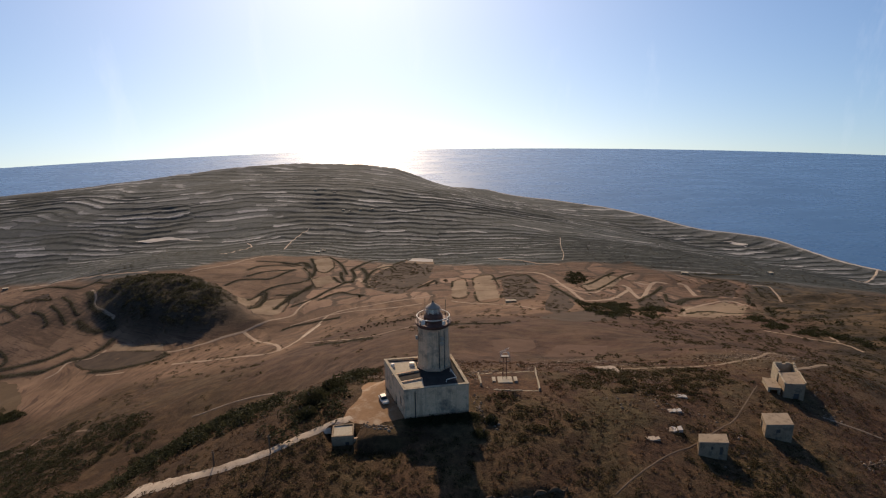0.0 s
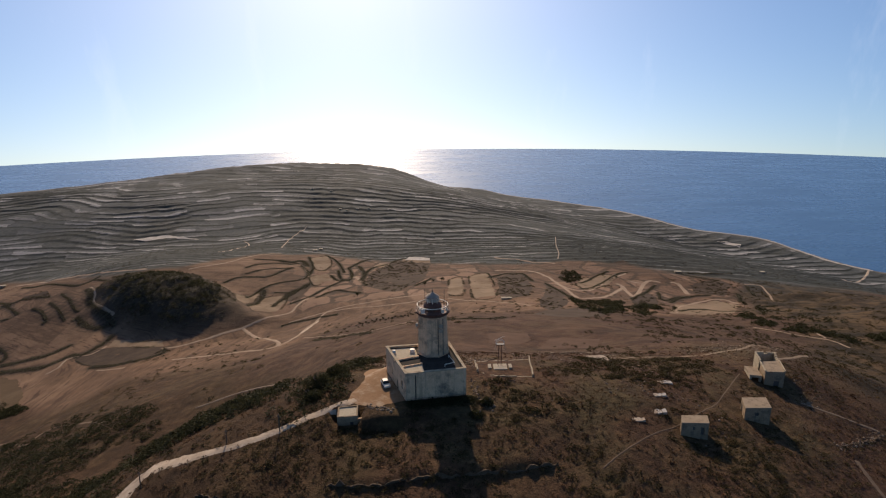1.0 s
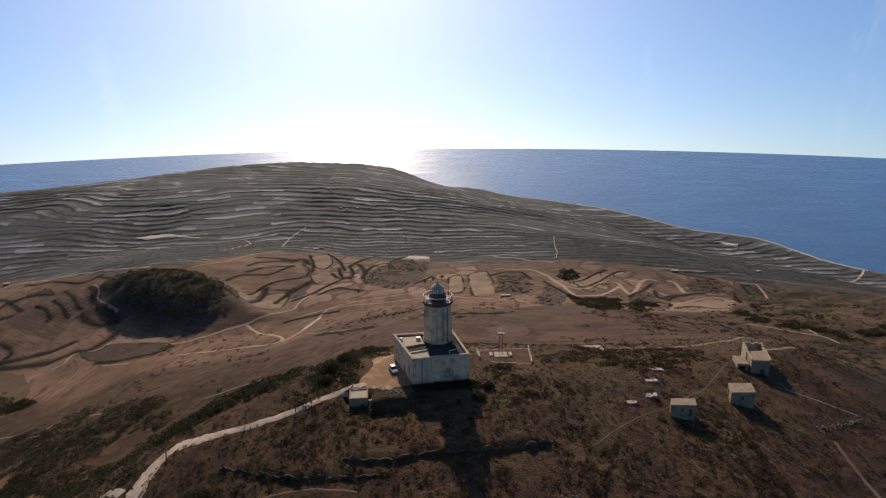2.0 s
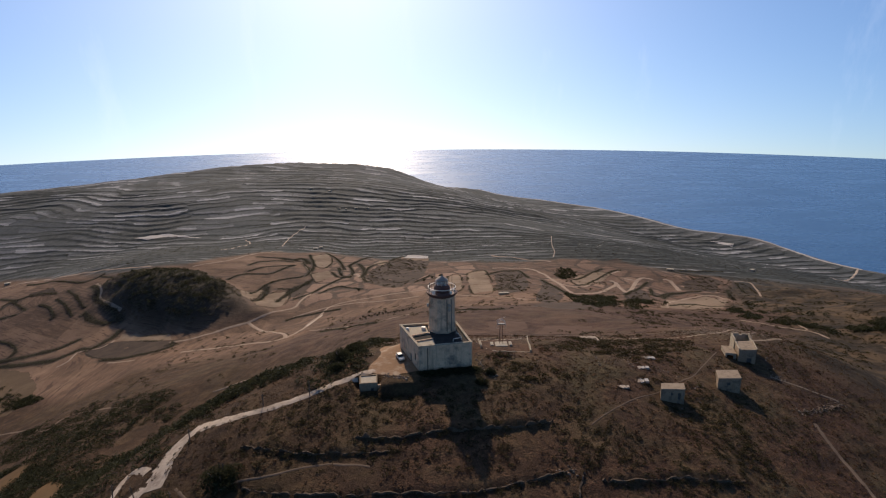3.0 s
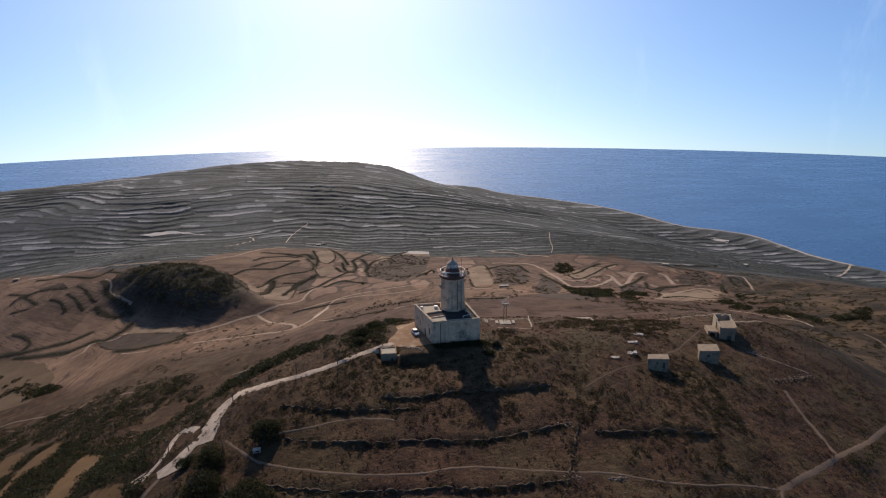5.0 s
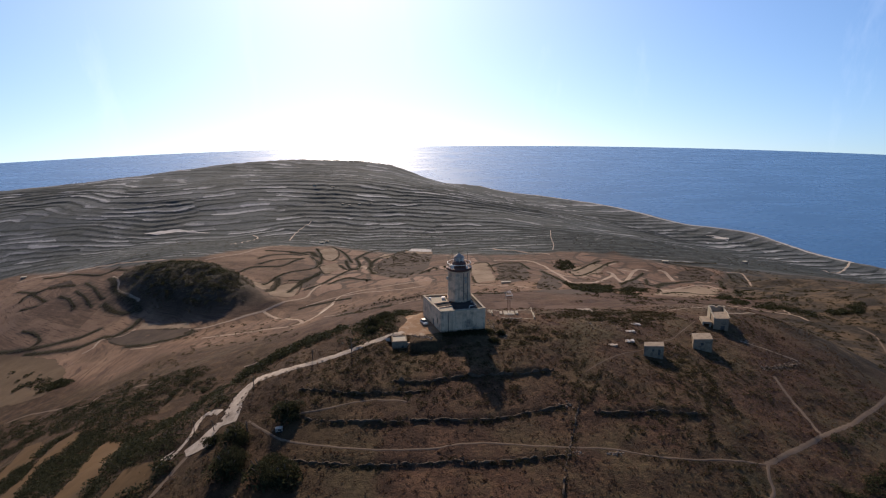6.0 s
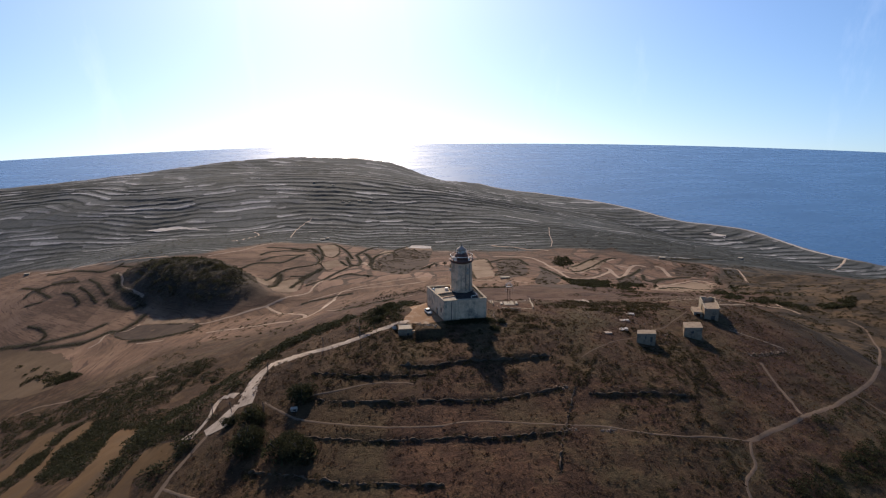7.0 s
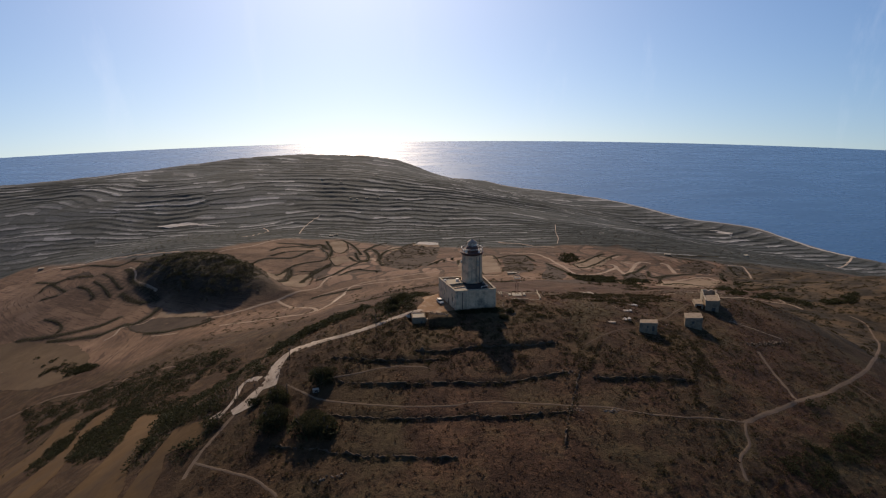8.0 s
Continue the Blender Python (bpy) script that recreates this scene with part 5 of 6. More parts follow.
def gate_hut():
    q = [(-22.3, -18.0), (-17.7, -17.5), (-18.2, -12.7), (-22.8, -13.5)]
    plain_house("gate_hut", "small parapeted stone hut beside the lane", q, -6.5, 0.1, {0: [(0.62, 0.8, -3.0, -1.2)]}, block_wall, roof_screed, parapet=0.2)
    root = thing("yard_wall", "low plastered retaining wall beside the forecourt", "wall")
    for a, b, t in (((-17.6, -17.4), (-8.6, -15.4), -0.4), ((-8.6, -15.4), (-7.6, -11.4), -0.2), ((-22.2, -18.1), (-22.6, -30.0), -2.2)):
        a, b = Vector(a), Vector(b)
        s = Vector((-(b - a).y, (b - a).x)).normalized() * 0.25
        part("wall_run", wall_panel(a - s, b - s, a + s, b + s, -6.5 if t > -1 else -8, t), plaster, root)
    return root


gate_hut()


def mast_yard():
    root = thing("mast_yard", "low whitewashed stone enclosure on the hilltop", "enclosure")
    q = [(11.0, 4.2), (25.8, 4.6), (27.6, 22.0), (11.2, 18.2)]
    for k, h in ((0, 0.25), (1, 1.0), (2, 0.2), (3, 1.1)):
        pts = resample([q[k], q[(k + 1) % 4]], 2.2)
        for a, b in zip(pts, pts[1:]):
            s = Vector((-(b - a).y, (b - a).x)).normalized() * 0.17
            za, zb = ground(a.x, a.y), ground(b.x, b.y)
            z = min(za, zb)
            part("wall_run", wall_panel(a - s, b - s, a + s, b + s, z - 0.6, z + h * RS.uniform(0.3, 1.25)), limestone, root)
    z = ground(17.8, 11.3)
    pad = thing("mast_pad", "square sunlit concrete pad with side blocks", "slab")
    part("pad", box_bm(15.9, 19.7, 9.6, 13.0, z - 0.5, z + 0.55), roof_screed, pad)
    for x in (14.9, 20.6):
        part("block", box_bm(x - 0.45, x + 0.45, 10.2, 12.6, z - 0.5, z + 0.7), roof_screed, pad)
    mast = thing("lattice_mast", "slim lattice radio mast with a white hooped head", "mast")
    cx, cy, w, h = 17.8, 12.0, 0.55, 6.2
    z0 = z + 0.5
    for sx, sy in ((-1, -1), (1, -1), (1, 1), (-1, 1)):
        part("leg", rod_bm((cx + sx * w, cy + sy * w, z0), (cx + sx * w * 0.7, cy + sy * w * 0.7, z0 + h), 0.045, 5), rust, mast)
    for i in range(6):
        za, zb = z0 + i * h / 6, z0 + (i + 1) * h / 6
        s = 1 if i % 2 else -1
        part("brace", rod_bm((cx - s * w * 0.9, cy - w * 0.9, za), (cx + s * w * 0.9, cy - w * 0.9, zb), 0.03, 5), rust, mast)
        part("brace", rod_bm((cx - s * w * 0.9, cy + w * 0.9, za), (cx + s * w * 0.9, cy + w * 0.9, zb), 0.03, 5), rust, mast)
    head = part("head_frame", box_bm(cx - 1.1, cx + 1.1, cy - 0.5, cy + 0.5, z0 + h, z0 + h + 0.25), dark_metal, mast)
    for v in (-0.45, 0.45):
        bm = bmesh.new()
        for a in range(10):
            t0, t1 = math.pi * a / 10, math.pi * (a + 1) / 10
            rod(bm, (cx + 1.2 * math.cos(t0), cy + v, z0 + h + 0.2 + 1.3 * math.sin(t0)), (cx + 1.2 * math.cos(t1), cy + v, z0 + h + 0.2 + 1.3 * math.sin(t1)), 0.07, 5)
        part("hoop", bm, white_paint, head, "white hooped guard")
    for s in (-1, 1):
        part("side_frame", rod_bm((cx + 1.15 * s, cy, z0 + h + 0.1), (cx + 1.5 * s, cy, z0 + h - 1.3), 0.06, 5), grey_paint, mast)
        part("side_bar", rod_bm((cx + 0.5 * s, cy, z0 + h - 1.3), (cx + 1.5 * s, cy, z0 + h - 1.3), 0.06, 5), grey_paint, mast)
    part("boom", rod_bm((cx - 1.6, cy, z0 + h + 1.3), (cx + 1.1, cy, z0 + h + 2.5), 0.06, 5), white_paint, mast, "slanting white boom")
    return root


mast_yard()

# ---- concrete slabs, posts, trailer, dish ----
for k, (x, y) in enumerate([(62.4, 7.9), (57.3, -1.1), (54.1, -9.0), (47.6, -14.3), (50.4, 29.2)]):
    w, d = ((4.6, 1.6), (4.4, 1.7), (4.6, 2.2), (3.2, 1.5), (6.0, 5.0))[k]
    root = thing("concrete_slab", "broken whitish concrete slab lying in scrub", "slab", pose(x, y, ground(x, y) + 0.1, 0, 0, (-4, 3, -8, 6, 10)[k]), "slabs in the scrub")
    rnd = random.Random(30 + k)
    for i in range(4):
        u0, u1 = -w / 2 + w * i / 4, -w / 2 + w * (i + 0.93) / 4
        q = [(u0, -d / 2 * rnd.uniform(0.5, 1.2)), (u1, -d / 2 * rnd.uniform(0.5, 1.2)), (u1 + rnd.uniform(-0.2, 0.2), d / 2 * rnd.uniform(0.4, 1.1)), (u0, d / 2 * rnd.uniform(0.4, 1.1))]
        bm = bmesh.new()
        h = rnd.uniform(0.02, 0.22)
        hexa(bm, [(a, b, -0.7) for a, b in q], [(a, b, h + rnd.uniform(-0.06, 0.06)) for a, b in q])
        part("slab_piece", bm, white_ground if k < 3 and i > 1 else concrete, root)

for k, (x, y) in enumerate([(-62.4, -28.8), (-46.3, -21.5), (-57.9, -49.2), (-69.3, -42.7), (-76.9, -38.4), (-34.4, -21.3)]):
    h = (4.4, 3.6, 3.6, 3.8, 4.0, 4.6)[k]
    root = thing("wooden_post", "slim leaning weathered timber post beside the lane", "post", pose(x, y, ground(x, y) - 0.3, (3, -2, 0, 4, -3, 1)[k], (4, 1, -2, -5, 3, 0)[k], 0), "posts along the lane")
    part("shaft", lathe([(0.14, 0), (0.11, h), (0.07, h + 0.1)], 8), wood, root)
    part("bracket", box_bm(-0.45, 0.45, -0.06, 0.06, h - 0.5, h - 0.38), wood, root)


def box_trailer(x, y):
    root = thing("box_trailer", "small white box trailer parked by the path", "trailer", pose(x, y, ground(x, y), 0, -3, 8) @ Matrix.Diagonal((0.75, 0.75, 0.75, 1)))
    body = part("body", box_bm(-1.15, 1.15, -0.75, 0.75, 0.4, 1.5), grey_paint, root)
    part("roof_cap", box_bm(-1.2, 1.2, -0.8, 0.8, 1.5, 1.58), grey_paint, body)
    part("opening", box_bm(-0.35, 0.75, -0.79, -0.72, 0.75, 1.3), rubber, body, "dark side opening")
    for sx in (-0.6, 0.6):
        for sy in (-0.72, 0.72):
            bm = bmesh.new()
            rod(bm, (sx, sy - 0.1, 0.3), (sx, sy + 0.1, 0.3), 0.3, 14)
            tyre = part("tyre", bm, rubber, root)
            part("rim", rod_bm((sx, sy - 0.115, 0.3), (sx, sy + 0.115, 0.3), 0.15, 10), dark_metal, tyre)
    part("drawbar", rod_bm((1.15, 0, 0.45), (2.0, 0, 0.4), 0.06), dark_metal, root)


box_trailer(-48.7, -52.4)


def parked_car(x, y, yaw):
    """Small saloon: nose along +x."""
    root = thing("car", "small white car parked beside the lighthouse wall", "car", pose(x, y, ground(x, y) + 0.05, 0, 0, yaw))
    bm = bmesh.new()
    side = [(-1.95, 0.35), (-1.95, 0.85), (-1.7, 0.95), (0.75, 0.95), (1.75, 0.8), (1.95, 0.6), (1.95, 0.35)]
    hexa(bm, [(u, -0.8, z) for u, z in side], [(u, 0.8, z) for u, z in side])
    bmesh.ops.recalc_face_normals(bm, faces=bm.faces[:])
    bmesh.ops.bevel(bm, geom=bm.edges[:], offset=0.06, segments=2, affect="EDGES")
    body = part("body", bm, white_paint, root)
    bm = bmesh.new()
    hexa(bm, [(u, v, 0.94) for u, v in ((-1.6, -0.72), (0.8, -0.72), (0.8, 0.72), (-1.6, 0.72))], [(u, v, 1.42) for u, v in ((-1.15, -0.58), (0.2, -0.58), (0.2, 0.58), (-1.15, 0.58))])
    part("cabin_glass", bm, rubber, body, "dark car windows")
    part("roof", box_bm(-1.2, 0.25, -0.62, 0.62, 1.40, 1.48), white_paint, body)
    for u in (-1.2, 1.2):
        for v in (-0.75, 0.75):
            tyre = part("tyre", rod_bm((u, v - 0.1, 0.3), (u, v + 0.1, 0.3), 0.31, 16), rubber, root)
            part("rim", rod_bm((u, v - 0.112, 0.3), (u, v + 0.112, 0.3), 0.18, 10), grey_paint, tyre)
    for v in (-0.55, 0.55):
        part("headlight", box_bm(1.86, 1.98, v - 0.16, v + 0.16, 0.58, 0.72), grey_paint, body)
        part("tail_light", box_bm(-1.98, -1.9, v - 0.16, v + 0.16, 0.62, 0.78), rust, body)


parked_car(-12.6, -3.2, -69)

# broken concrete beams by the lower bend
for k, (x, y, a) in enumerate(((-81.6, -44.2, 58), (-80.4, -45.6, 62), (-82.4, -46.8, 55))):
    root = thing("concrete_beam", "fallen pale concrete beam beside the track", "beam", pose(x, y, ground(x, y) + 0.25, 6, -5, a), "fallen beams")
    part("beam", box_bm(-2.6, 2.6, -0.22, 0.22, -0.2, 0.2), concrete, root)

# ---- farm buildings across the valley ----
for k, (x, y) in enumerate([(60, 337), (464, 638), (-215, 1097), (-200, 1094), (-179, 1106), (-153, 1109), (-321, 1306), (-267, 1276), (319, 585), (-681, 715), (-196, 739), (-189, 750)]):
    w, d, h = ((13, 5, 3.2), (9, 8, 8), (9, 7, 5), (7, 6, 4), (10, 6, 5), (8, 6, 4), (10, 7, 6), (12, 7, 5), (12, 7, 4), (11, 8, 5), (10, 7, 5), (8, 6, 4), (7, 4, 3))[k]
    w, d, h = w * 0.7, d * 0.7, h * 0.5
    z, a = ground(x, y), radians((3, 10, -12, 20, 5, -8, 15, 0, -15, 25, 4, -6, 12)[k])
    c, s = math.cos(a), math.sin(a)
    quad = [(x + px * c - py * s, y + px * s + py * c) for px, py in ((-w / 2, -d / 2), (w / 2, -d / 2), (w / 2, d / 2), (-w / 2, d / 2))]
    plain_house("farmhouse", "small pale flat-roofed farm building among terraces", quad, z - 3, z + h, {0: [(0.2, 0.3, z + h * 0.4, z + h * 0.75), (0.62, 0.74, z - 0.5, z + h * 0.7)], 1: [(0.4, 0.55, z + h * 0.4, z + h * 0.75)]}, limestone, roof_screed)

# ---- plants ----


def free(x, y):
    """False on the lighthouse ground, the lane and the sheds."""
    taken = (np.hypot(x + 3, y + 1) < 15) | ((x > -23) & (x < -7) & (y > -19) & (y < 12)) | ((x > 10) & (x < 28) & (y > 3) & (y < 23))
    for x0, x1, y0, y1 in ((56, 65, -18, -12.5), (77, 87, -7, 1), (92, 108, 18, 34)):
        taken = taken | ((x > x0) & (x < x1) & (y > y0) & (y < y1))
    return ~taken


LANE = np.array([(v.x, v.y) for v in WAYS if v.y < 130 and v.x > -340])


def off_lane(x, y, gap):
    ok = np.ones(len(x), bool)
    for lx, ly in LANE:
        ok &= (lx - x) ** 2 + (ly - y) ** 2 > gap * gap
    return ok


def in_strip(x, y):
    return np.any([near_poly(x, y, s, 0.01) > 0.5 for s in STRIPS], axis=0)


def ground_at(x, y):
    """Heights of the ground sheet at many places."""
    i, j = np.clip(np.searchsorted(GX, x) - 1, 0, len(GX) - 2), np.clip(np.searchsorted(GY, y) - 1, 0, len(GY) - 2)
    u, v = (x - GX[i]) / (GX[i + 1] - GX[i]), (y - GY[j]) / (GY[j + 1] - GY[j])
    return (GZ[j, i] * (1 - u) + GZ[j, i + 1] * u) * (1 - v) + (GZ[j + 1, i] * (1 - u) + GZ[j + 1, i + 1] * u) * v


def laid(x, y, sink=0.05):
    """Places on the ground, as a list."""
    return np.stack([x, y, ground_at(x, y) - sink], 1).tolist()


def sprinkle(n, x0, x1, y0, y1, keep, gap=2.2):
    x, y = RS.uniform(x0, x1, n), RS.uniform(y0, y1, n)
    ok = keep(x, y)
    x, y = x[ok], y[ok]
    ok = free(x, y) & off_lane(x, y, gap)
    return laid(x[ok], y[ok])


def vn(x, y, cell, seed):
    return vnoise(np.asarray(x, float), np.asarray(y, float), cell, seed)


# dry tufts over the near hill
q = sprinkle(24000, -80, 150, -95, 60, lambda x, y: RS.rand(len(x)) < 0.55 + 0.45 * vn(x, y, 9, 51), 0.9)
scatter("dry_scrub", q, RS.uniform(0.22, 0.68, len(q)), TUFTS, leaf_dry, "brown dry thistles and scrub tufts covering the hill", "scrub")
q = sprinkle(4500, -110, 150, -95, 70, lambda x, y: vn(x, y, 14, 52) > 0.25, 0.9)
q += sprinkle(2600, 62, 160, -75, 25, lambda x, y: vn(x, y, 20, 74) > 0.0, 1.0)
q += sprinkle(500, -42, -18, -34, -20, lambda x, y: vn(x, y, 6, 62) > -0.2, 1.0)
scatter("dry_grass", q, RS.uniform(0.2, 0.5, len(q)), TUFTS, leaf_straw, "straw-coloured dry grass in patches", "grass")
# dark evergreen shrubs
q = sprinkle(7000, -75, 150, -95, 60, lambda x, y: vn(x, y, 22, 53) + 0.5 * vn(x, y, 6, 39) > 0.2, 1.6)
q += sprinkle(1600, 10, 75, -45, 12, lambda x, y: vn(x, y, 16, 54) > -0.1, 1.6)
q += sprinkle(420, -35, 14, -48, -16, lambda x, y: x < 1e9, 1.6)
scatter("evergreen_shrubs", q, RS.uniform(0.4, 1.0, len(q)), SHRUBS, leaf_maquis, "low dark evergreen shrubs on the hill", "shrub")
# dark growth along the foot of the keepers' house
q = []
for _ in range(300):
    u = RS.rand()
    x, y = -6.5 + 15.5 * u + RS.normal(0, 0.5), -11.9 + 2.6 * u - abs(RS.normal(0, 1.3))
    q.append((x, y, ground(x, y) - 0.1))
scatter("foot_shrubs", q, RS.uniform(0.5, 1.3, len(q)), THICK, leaf_green, "dark shrubs growing along the lighthouse wall", "shrub")
# along the terrace walls
q = []
for line in NEAR_WALLS:
    for v in resample(line, 0.45):
        if RS.rand() < 0.6 + 0.5 * vn(v.x, v.y, 6, 65):
            x, y = v.x + RS.normal(0, 0.5), v.y - RS.normal(0.7, 0.75)
            if free(x, y):
                q.append((x, y, ground(x, y) - 0.05))
scatter("wall_brambles", q, RS.uniform(0.3, 0.85, len(q)), SHRUBS, leaf_maquis, "dark brambles along the terrace walls", "bramble")
# maquis on the western slope and in the eastern gully
MAQUIS = [[(-320, 182), (-276, 180), (-191.6, 139.9), (-157.3, 129.3), (-112.9, 109.3), (-65.2, -16.7), (-70.5, -20.4), (-73.8, -30.8), (-77.2, -39.0), (-82.7, -41.9), (-99.8, -25.9), (-149.2, 51.1), (-186.0, 74.5), (-206.6, 73.5), (-251, 96)], [(-251, 96), (-206.6, 73.5), (-186.0, 74.5), (-149.2, 51.1), (-84.5, -38.0), (-75.3, -41.6), (-78.3, -51.3), (-85.3, -56.2), (-188.5, 21.8)], [(-186.5, 80.8), (-226, 150), (-151.9, 98.0), (-111.0, 94.0), (-45.2, -10.7), (-52.9, -20.1), (-64.0, -23.0)], [(-37.7, -13.7), (-38.0, 0.6), (-33.0, 15.0), (-24.7, 41.7), (-15.9, 28.6), (-18.5, 1.1), (-20.6, -11.3), (-26.3, -14.4), (-32.3, -19.5)]]


def within(poly):
    """Test for plan places, with a ragged outline."""
    return lambda x, y: near_poly(x + 3 * vn(x, y, 7, 59), y + 3 * vn(x, y, 7, 60), poly, 0.01) > 0.5


def fill(n, poly, gap, keep=None):
    xs, ys = [v[0] for v in poly], [v[1] for v in poly]
    test = within(poly)
    return sprinkle(n, min(xs) - 3, max(xs) + 3, min(ys) - 3, max(ys) + 3, lambda x, y: test(x, y) & (True if keep is None else keep(x, y)), gap)


q = []
for poly, n in zip(MAQUIS, (7000, 8500, 1100, 400)):
    q += fill(n, poly, 1.8, lambda x, y: (vn(x, y, 26, 55) > np.where(y < 60, -0.5, 0.0)) & ~in_strip(x, y))
q += fill(8500, [(-339, 196), (-309, 191), (-244, 173), (-225, 182), (-171.9, 149.9), (-121.4, 102.3), (-67.9, -32.5), (-71.5, -39.0), (-76.4, -51.1), (-81.7, -64.4), (-192.3, 15.2)], 1.5, lambda x, y: (vn(x, y, 20, 57) + 0.5 * vn(x, y, 6, 76) > -0.4) & ~in_strip(x, y))
q += sprinkle(900, -75, -40, -20, 25, lambda x, y: vn(x, y, 16, 56) > 0.1, 2.5)
RS.shuffle(q)
scatter("maquis", q, 0.8 + 2.5 * RS.rand(len(q)) ** 2.0, THICK, leaf_west, "dense dark maquis between the field strips", "shrub")
q = fill(2600, [(74, -79), (83, -69), (97, -60), (125, -40), (136, -33), (149, -25), (125, -54), (92, -75), (79, -83)], 0.8, lambda x, y: vn(x, y, 9, 75) > -0.45)
# thin strip of shrubs added in place of the bank's shade below the path
q += fill(420, [(97.0, -48.0), (112.4, -37.5), (133.2, -22.4), (132.5, -24.5), (110.5, -41.0), (97.5, -50.5)], 0.8)
scatter("gully_thicket", q, RS.uniform(0.6, 1.9, len(q)), THICK, leaf_green, "dark green thicket in a gully, and a strip standing in for bank shade", "thicket")
q = fill(2400, [(38.6, 25.8), (65.4, 45.1), (88.6, 32.8), (84.7, 22.1), (69.3, 13.3), (52.1, -0.1), (36.2, -12.5), (23.3, -13.8), (12.4, -10.1), (11.9, -0.7), (26.7, 5.6)], 0.6, lambda x, y: vn(x, y, 12, 64) > -0.2)
scatter("hilltop_scrub", q, RS.uniform(0.45, 1.35, len(q)), SHRUBS, leaf_maquis, "dark low scrub east of the lighthouse", "scrub")


def bush(x, y, r, seed, name="bush", label="large rounded dark green carob bush"):
    """A shrub of several leafy lobes over short stems."""
    rnd = random.Random(seed)
    root = thing(name, label, "bush", pose(x, y, ground(x, y) - 0.1), "large bushes")
    for k in range(4):
        a = rnd.uniform(0, 6.28)
        part("stem", rod_bm((0, 0, 0), (math.cos(a) * r * 0.4, math.sin(a) * r * 0.4, r * 0.6), 0.09, 5), wood, root)
    V = []
    for k in range(9):
        a, d = rnd.uniform(0, 6.28), rnd.uniform(0, 0.62) * r
        c = np.array((math.cos(a) * d, math.sin(a) * d * 0.85, r * rnd.uniform(0.02, 0.3)))
        v, f = clump(480, 0.12, 0.8)
        V.append(v * r * rnd.uniform(0.36, 0.55) + c)
    v, _ = clump(260, 0.2, 0.7)
    V.append(v * r * 0.75)
    V = np.concatenate(V)
    me = bpy.data.meshes.new("foliage")
    me.from_pydata(V.tolist(), [], np.arange(len(V)).reshape(-1, 3).tolist())
    me.materials.append(leaf_green)
    ob = new("foliage", me)
    ob.parent = root
    return root


for k, ((x, y), r) in enumerate(zip([(-47.8, -47.4), (-60.4, -50.9), (-67.8, -48.4), (-58.8, -61.2), (-48.5, -67.2), (-42.9, -70.0)], (5.8, 5.6, 3.4, 6.6, 7.0, 5.4))):
    bush(x, y, r, 60 + k)
for k, ((x, y), r) in enumerate(zip([(-27.2, 9.7), (-29.4, -0.3), (-22.7, 23.7), (-30.4, -7.4), (9.4, -16.3), (12.3, -11.1)], (4.8, 4.6, 3.4, 3.4, 2.4, 2.2))):
    bush(x, y, r, 80 + k, label="dark evergreen bush by the lighthouse yard")


def tree(x, y, h, seed):
    rnd = random.Random(seed)
    root = thing("tree", "small dark field tree beside a farm track", "tree", pose(x, y, ground(x, y) - 0.2), "field trees")
    part("trunk", lathe([(0.28, 0), (0.2, h * 0.3), (0.12, h * 0.6)], 7), wood, root)
    for k in range(4):
        a = 1.57 * k + rnd.uniform(-0.4, 0.4)
        part("limb", rod_bm((0, 0, h * 0.35), (math.cos(a) * h * 0.28, math.sin(a) * h * 0.28, h * 0.65), 0.08, 5), wood, root)
    V = []
    for k in range(7):
        a, d = rnd.uniform(0, 6.28), rnd.uniform(0, 0.3) * h
        v, _ = clump(70, 0.3, 0.9)
        V.append(v * h * rnd.uniform(0.2, 0.3) + np.array((math.cos(a) * d, math.sin(a) * d, h * rnd.uniform(0.22, 0.6))))
    V = np.concatenate(V)
    me = bpy.data.meshes.new("crown")
    me.from_pydata(V.tolist(), [], np.arange(len(V)).reshape(-1, 3).tolist())
    me.materials.append(leaf_green)
    ob = new("crown", me)
    ob.parent = root


for k, (x, y) in enumerate([(-15, 467), (-6, 487), (4, 492), (162, 520), (159, 493), (153, 503), (113, 239), (128, 235), (168, 310), (185, 311), (208, 334), (315, 413), (310, 380), (-86, 436)]):
    tree(x, y, (6.5, 5.5, 7.5)[k % 3], 100 + k)
# young orchard rows behind the lighthouse
for k in range(22):
    i, j = k % 11, k // 11
    tree(-62 + i * 4.2 + j * 1.5 + RS.uniform(-0.6, 0.6), 268 + i * 3.0 + j * 9 + RS.uniform(-0.6, 0.6), RS.uniform(2.2, 3.4), 140 + k)

# wooded mound: dense and dark on its western and middle parts, thin on the brown eastern flank
def on_mound(n, rim, thin):
    x, y = RS.uniform(-420, -150, n), RS.uniform(335, 560, n)
    d = mound_reach(x, y)
    dense = 1.25 - 0.9 * d + 0.5 * vn(x, y, 24, 58) - thin * step01(-290, -215, x + 0.4 * (y - 456))
    ok = (d < rim) & (RS.rand(n) < dense)
    return laid(x[ok], y[ok], 0.3)


q = on_mound(11000, 1.3, 0.4)
scatter("mound_scrub", q, RS.uniform(0.9, 2.6, len(q)), SHRUBS, leaf_mound, "dense dark scrub covering a rounded mound", "scrub")
q = on_mound(1700, 0.95, 0.8)
scatter("mound_trees", q, RS.uniform(2.2, 4.4, len(q)), THICK, leaf_green, "low dark trees on the wooded mound", "tree", (0.8, 1.25))

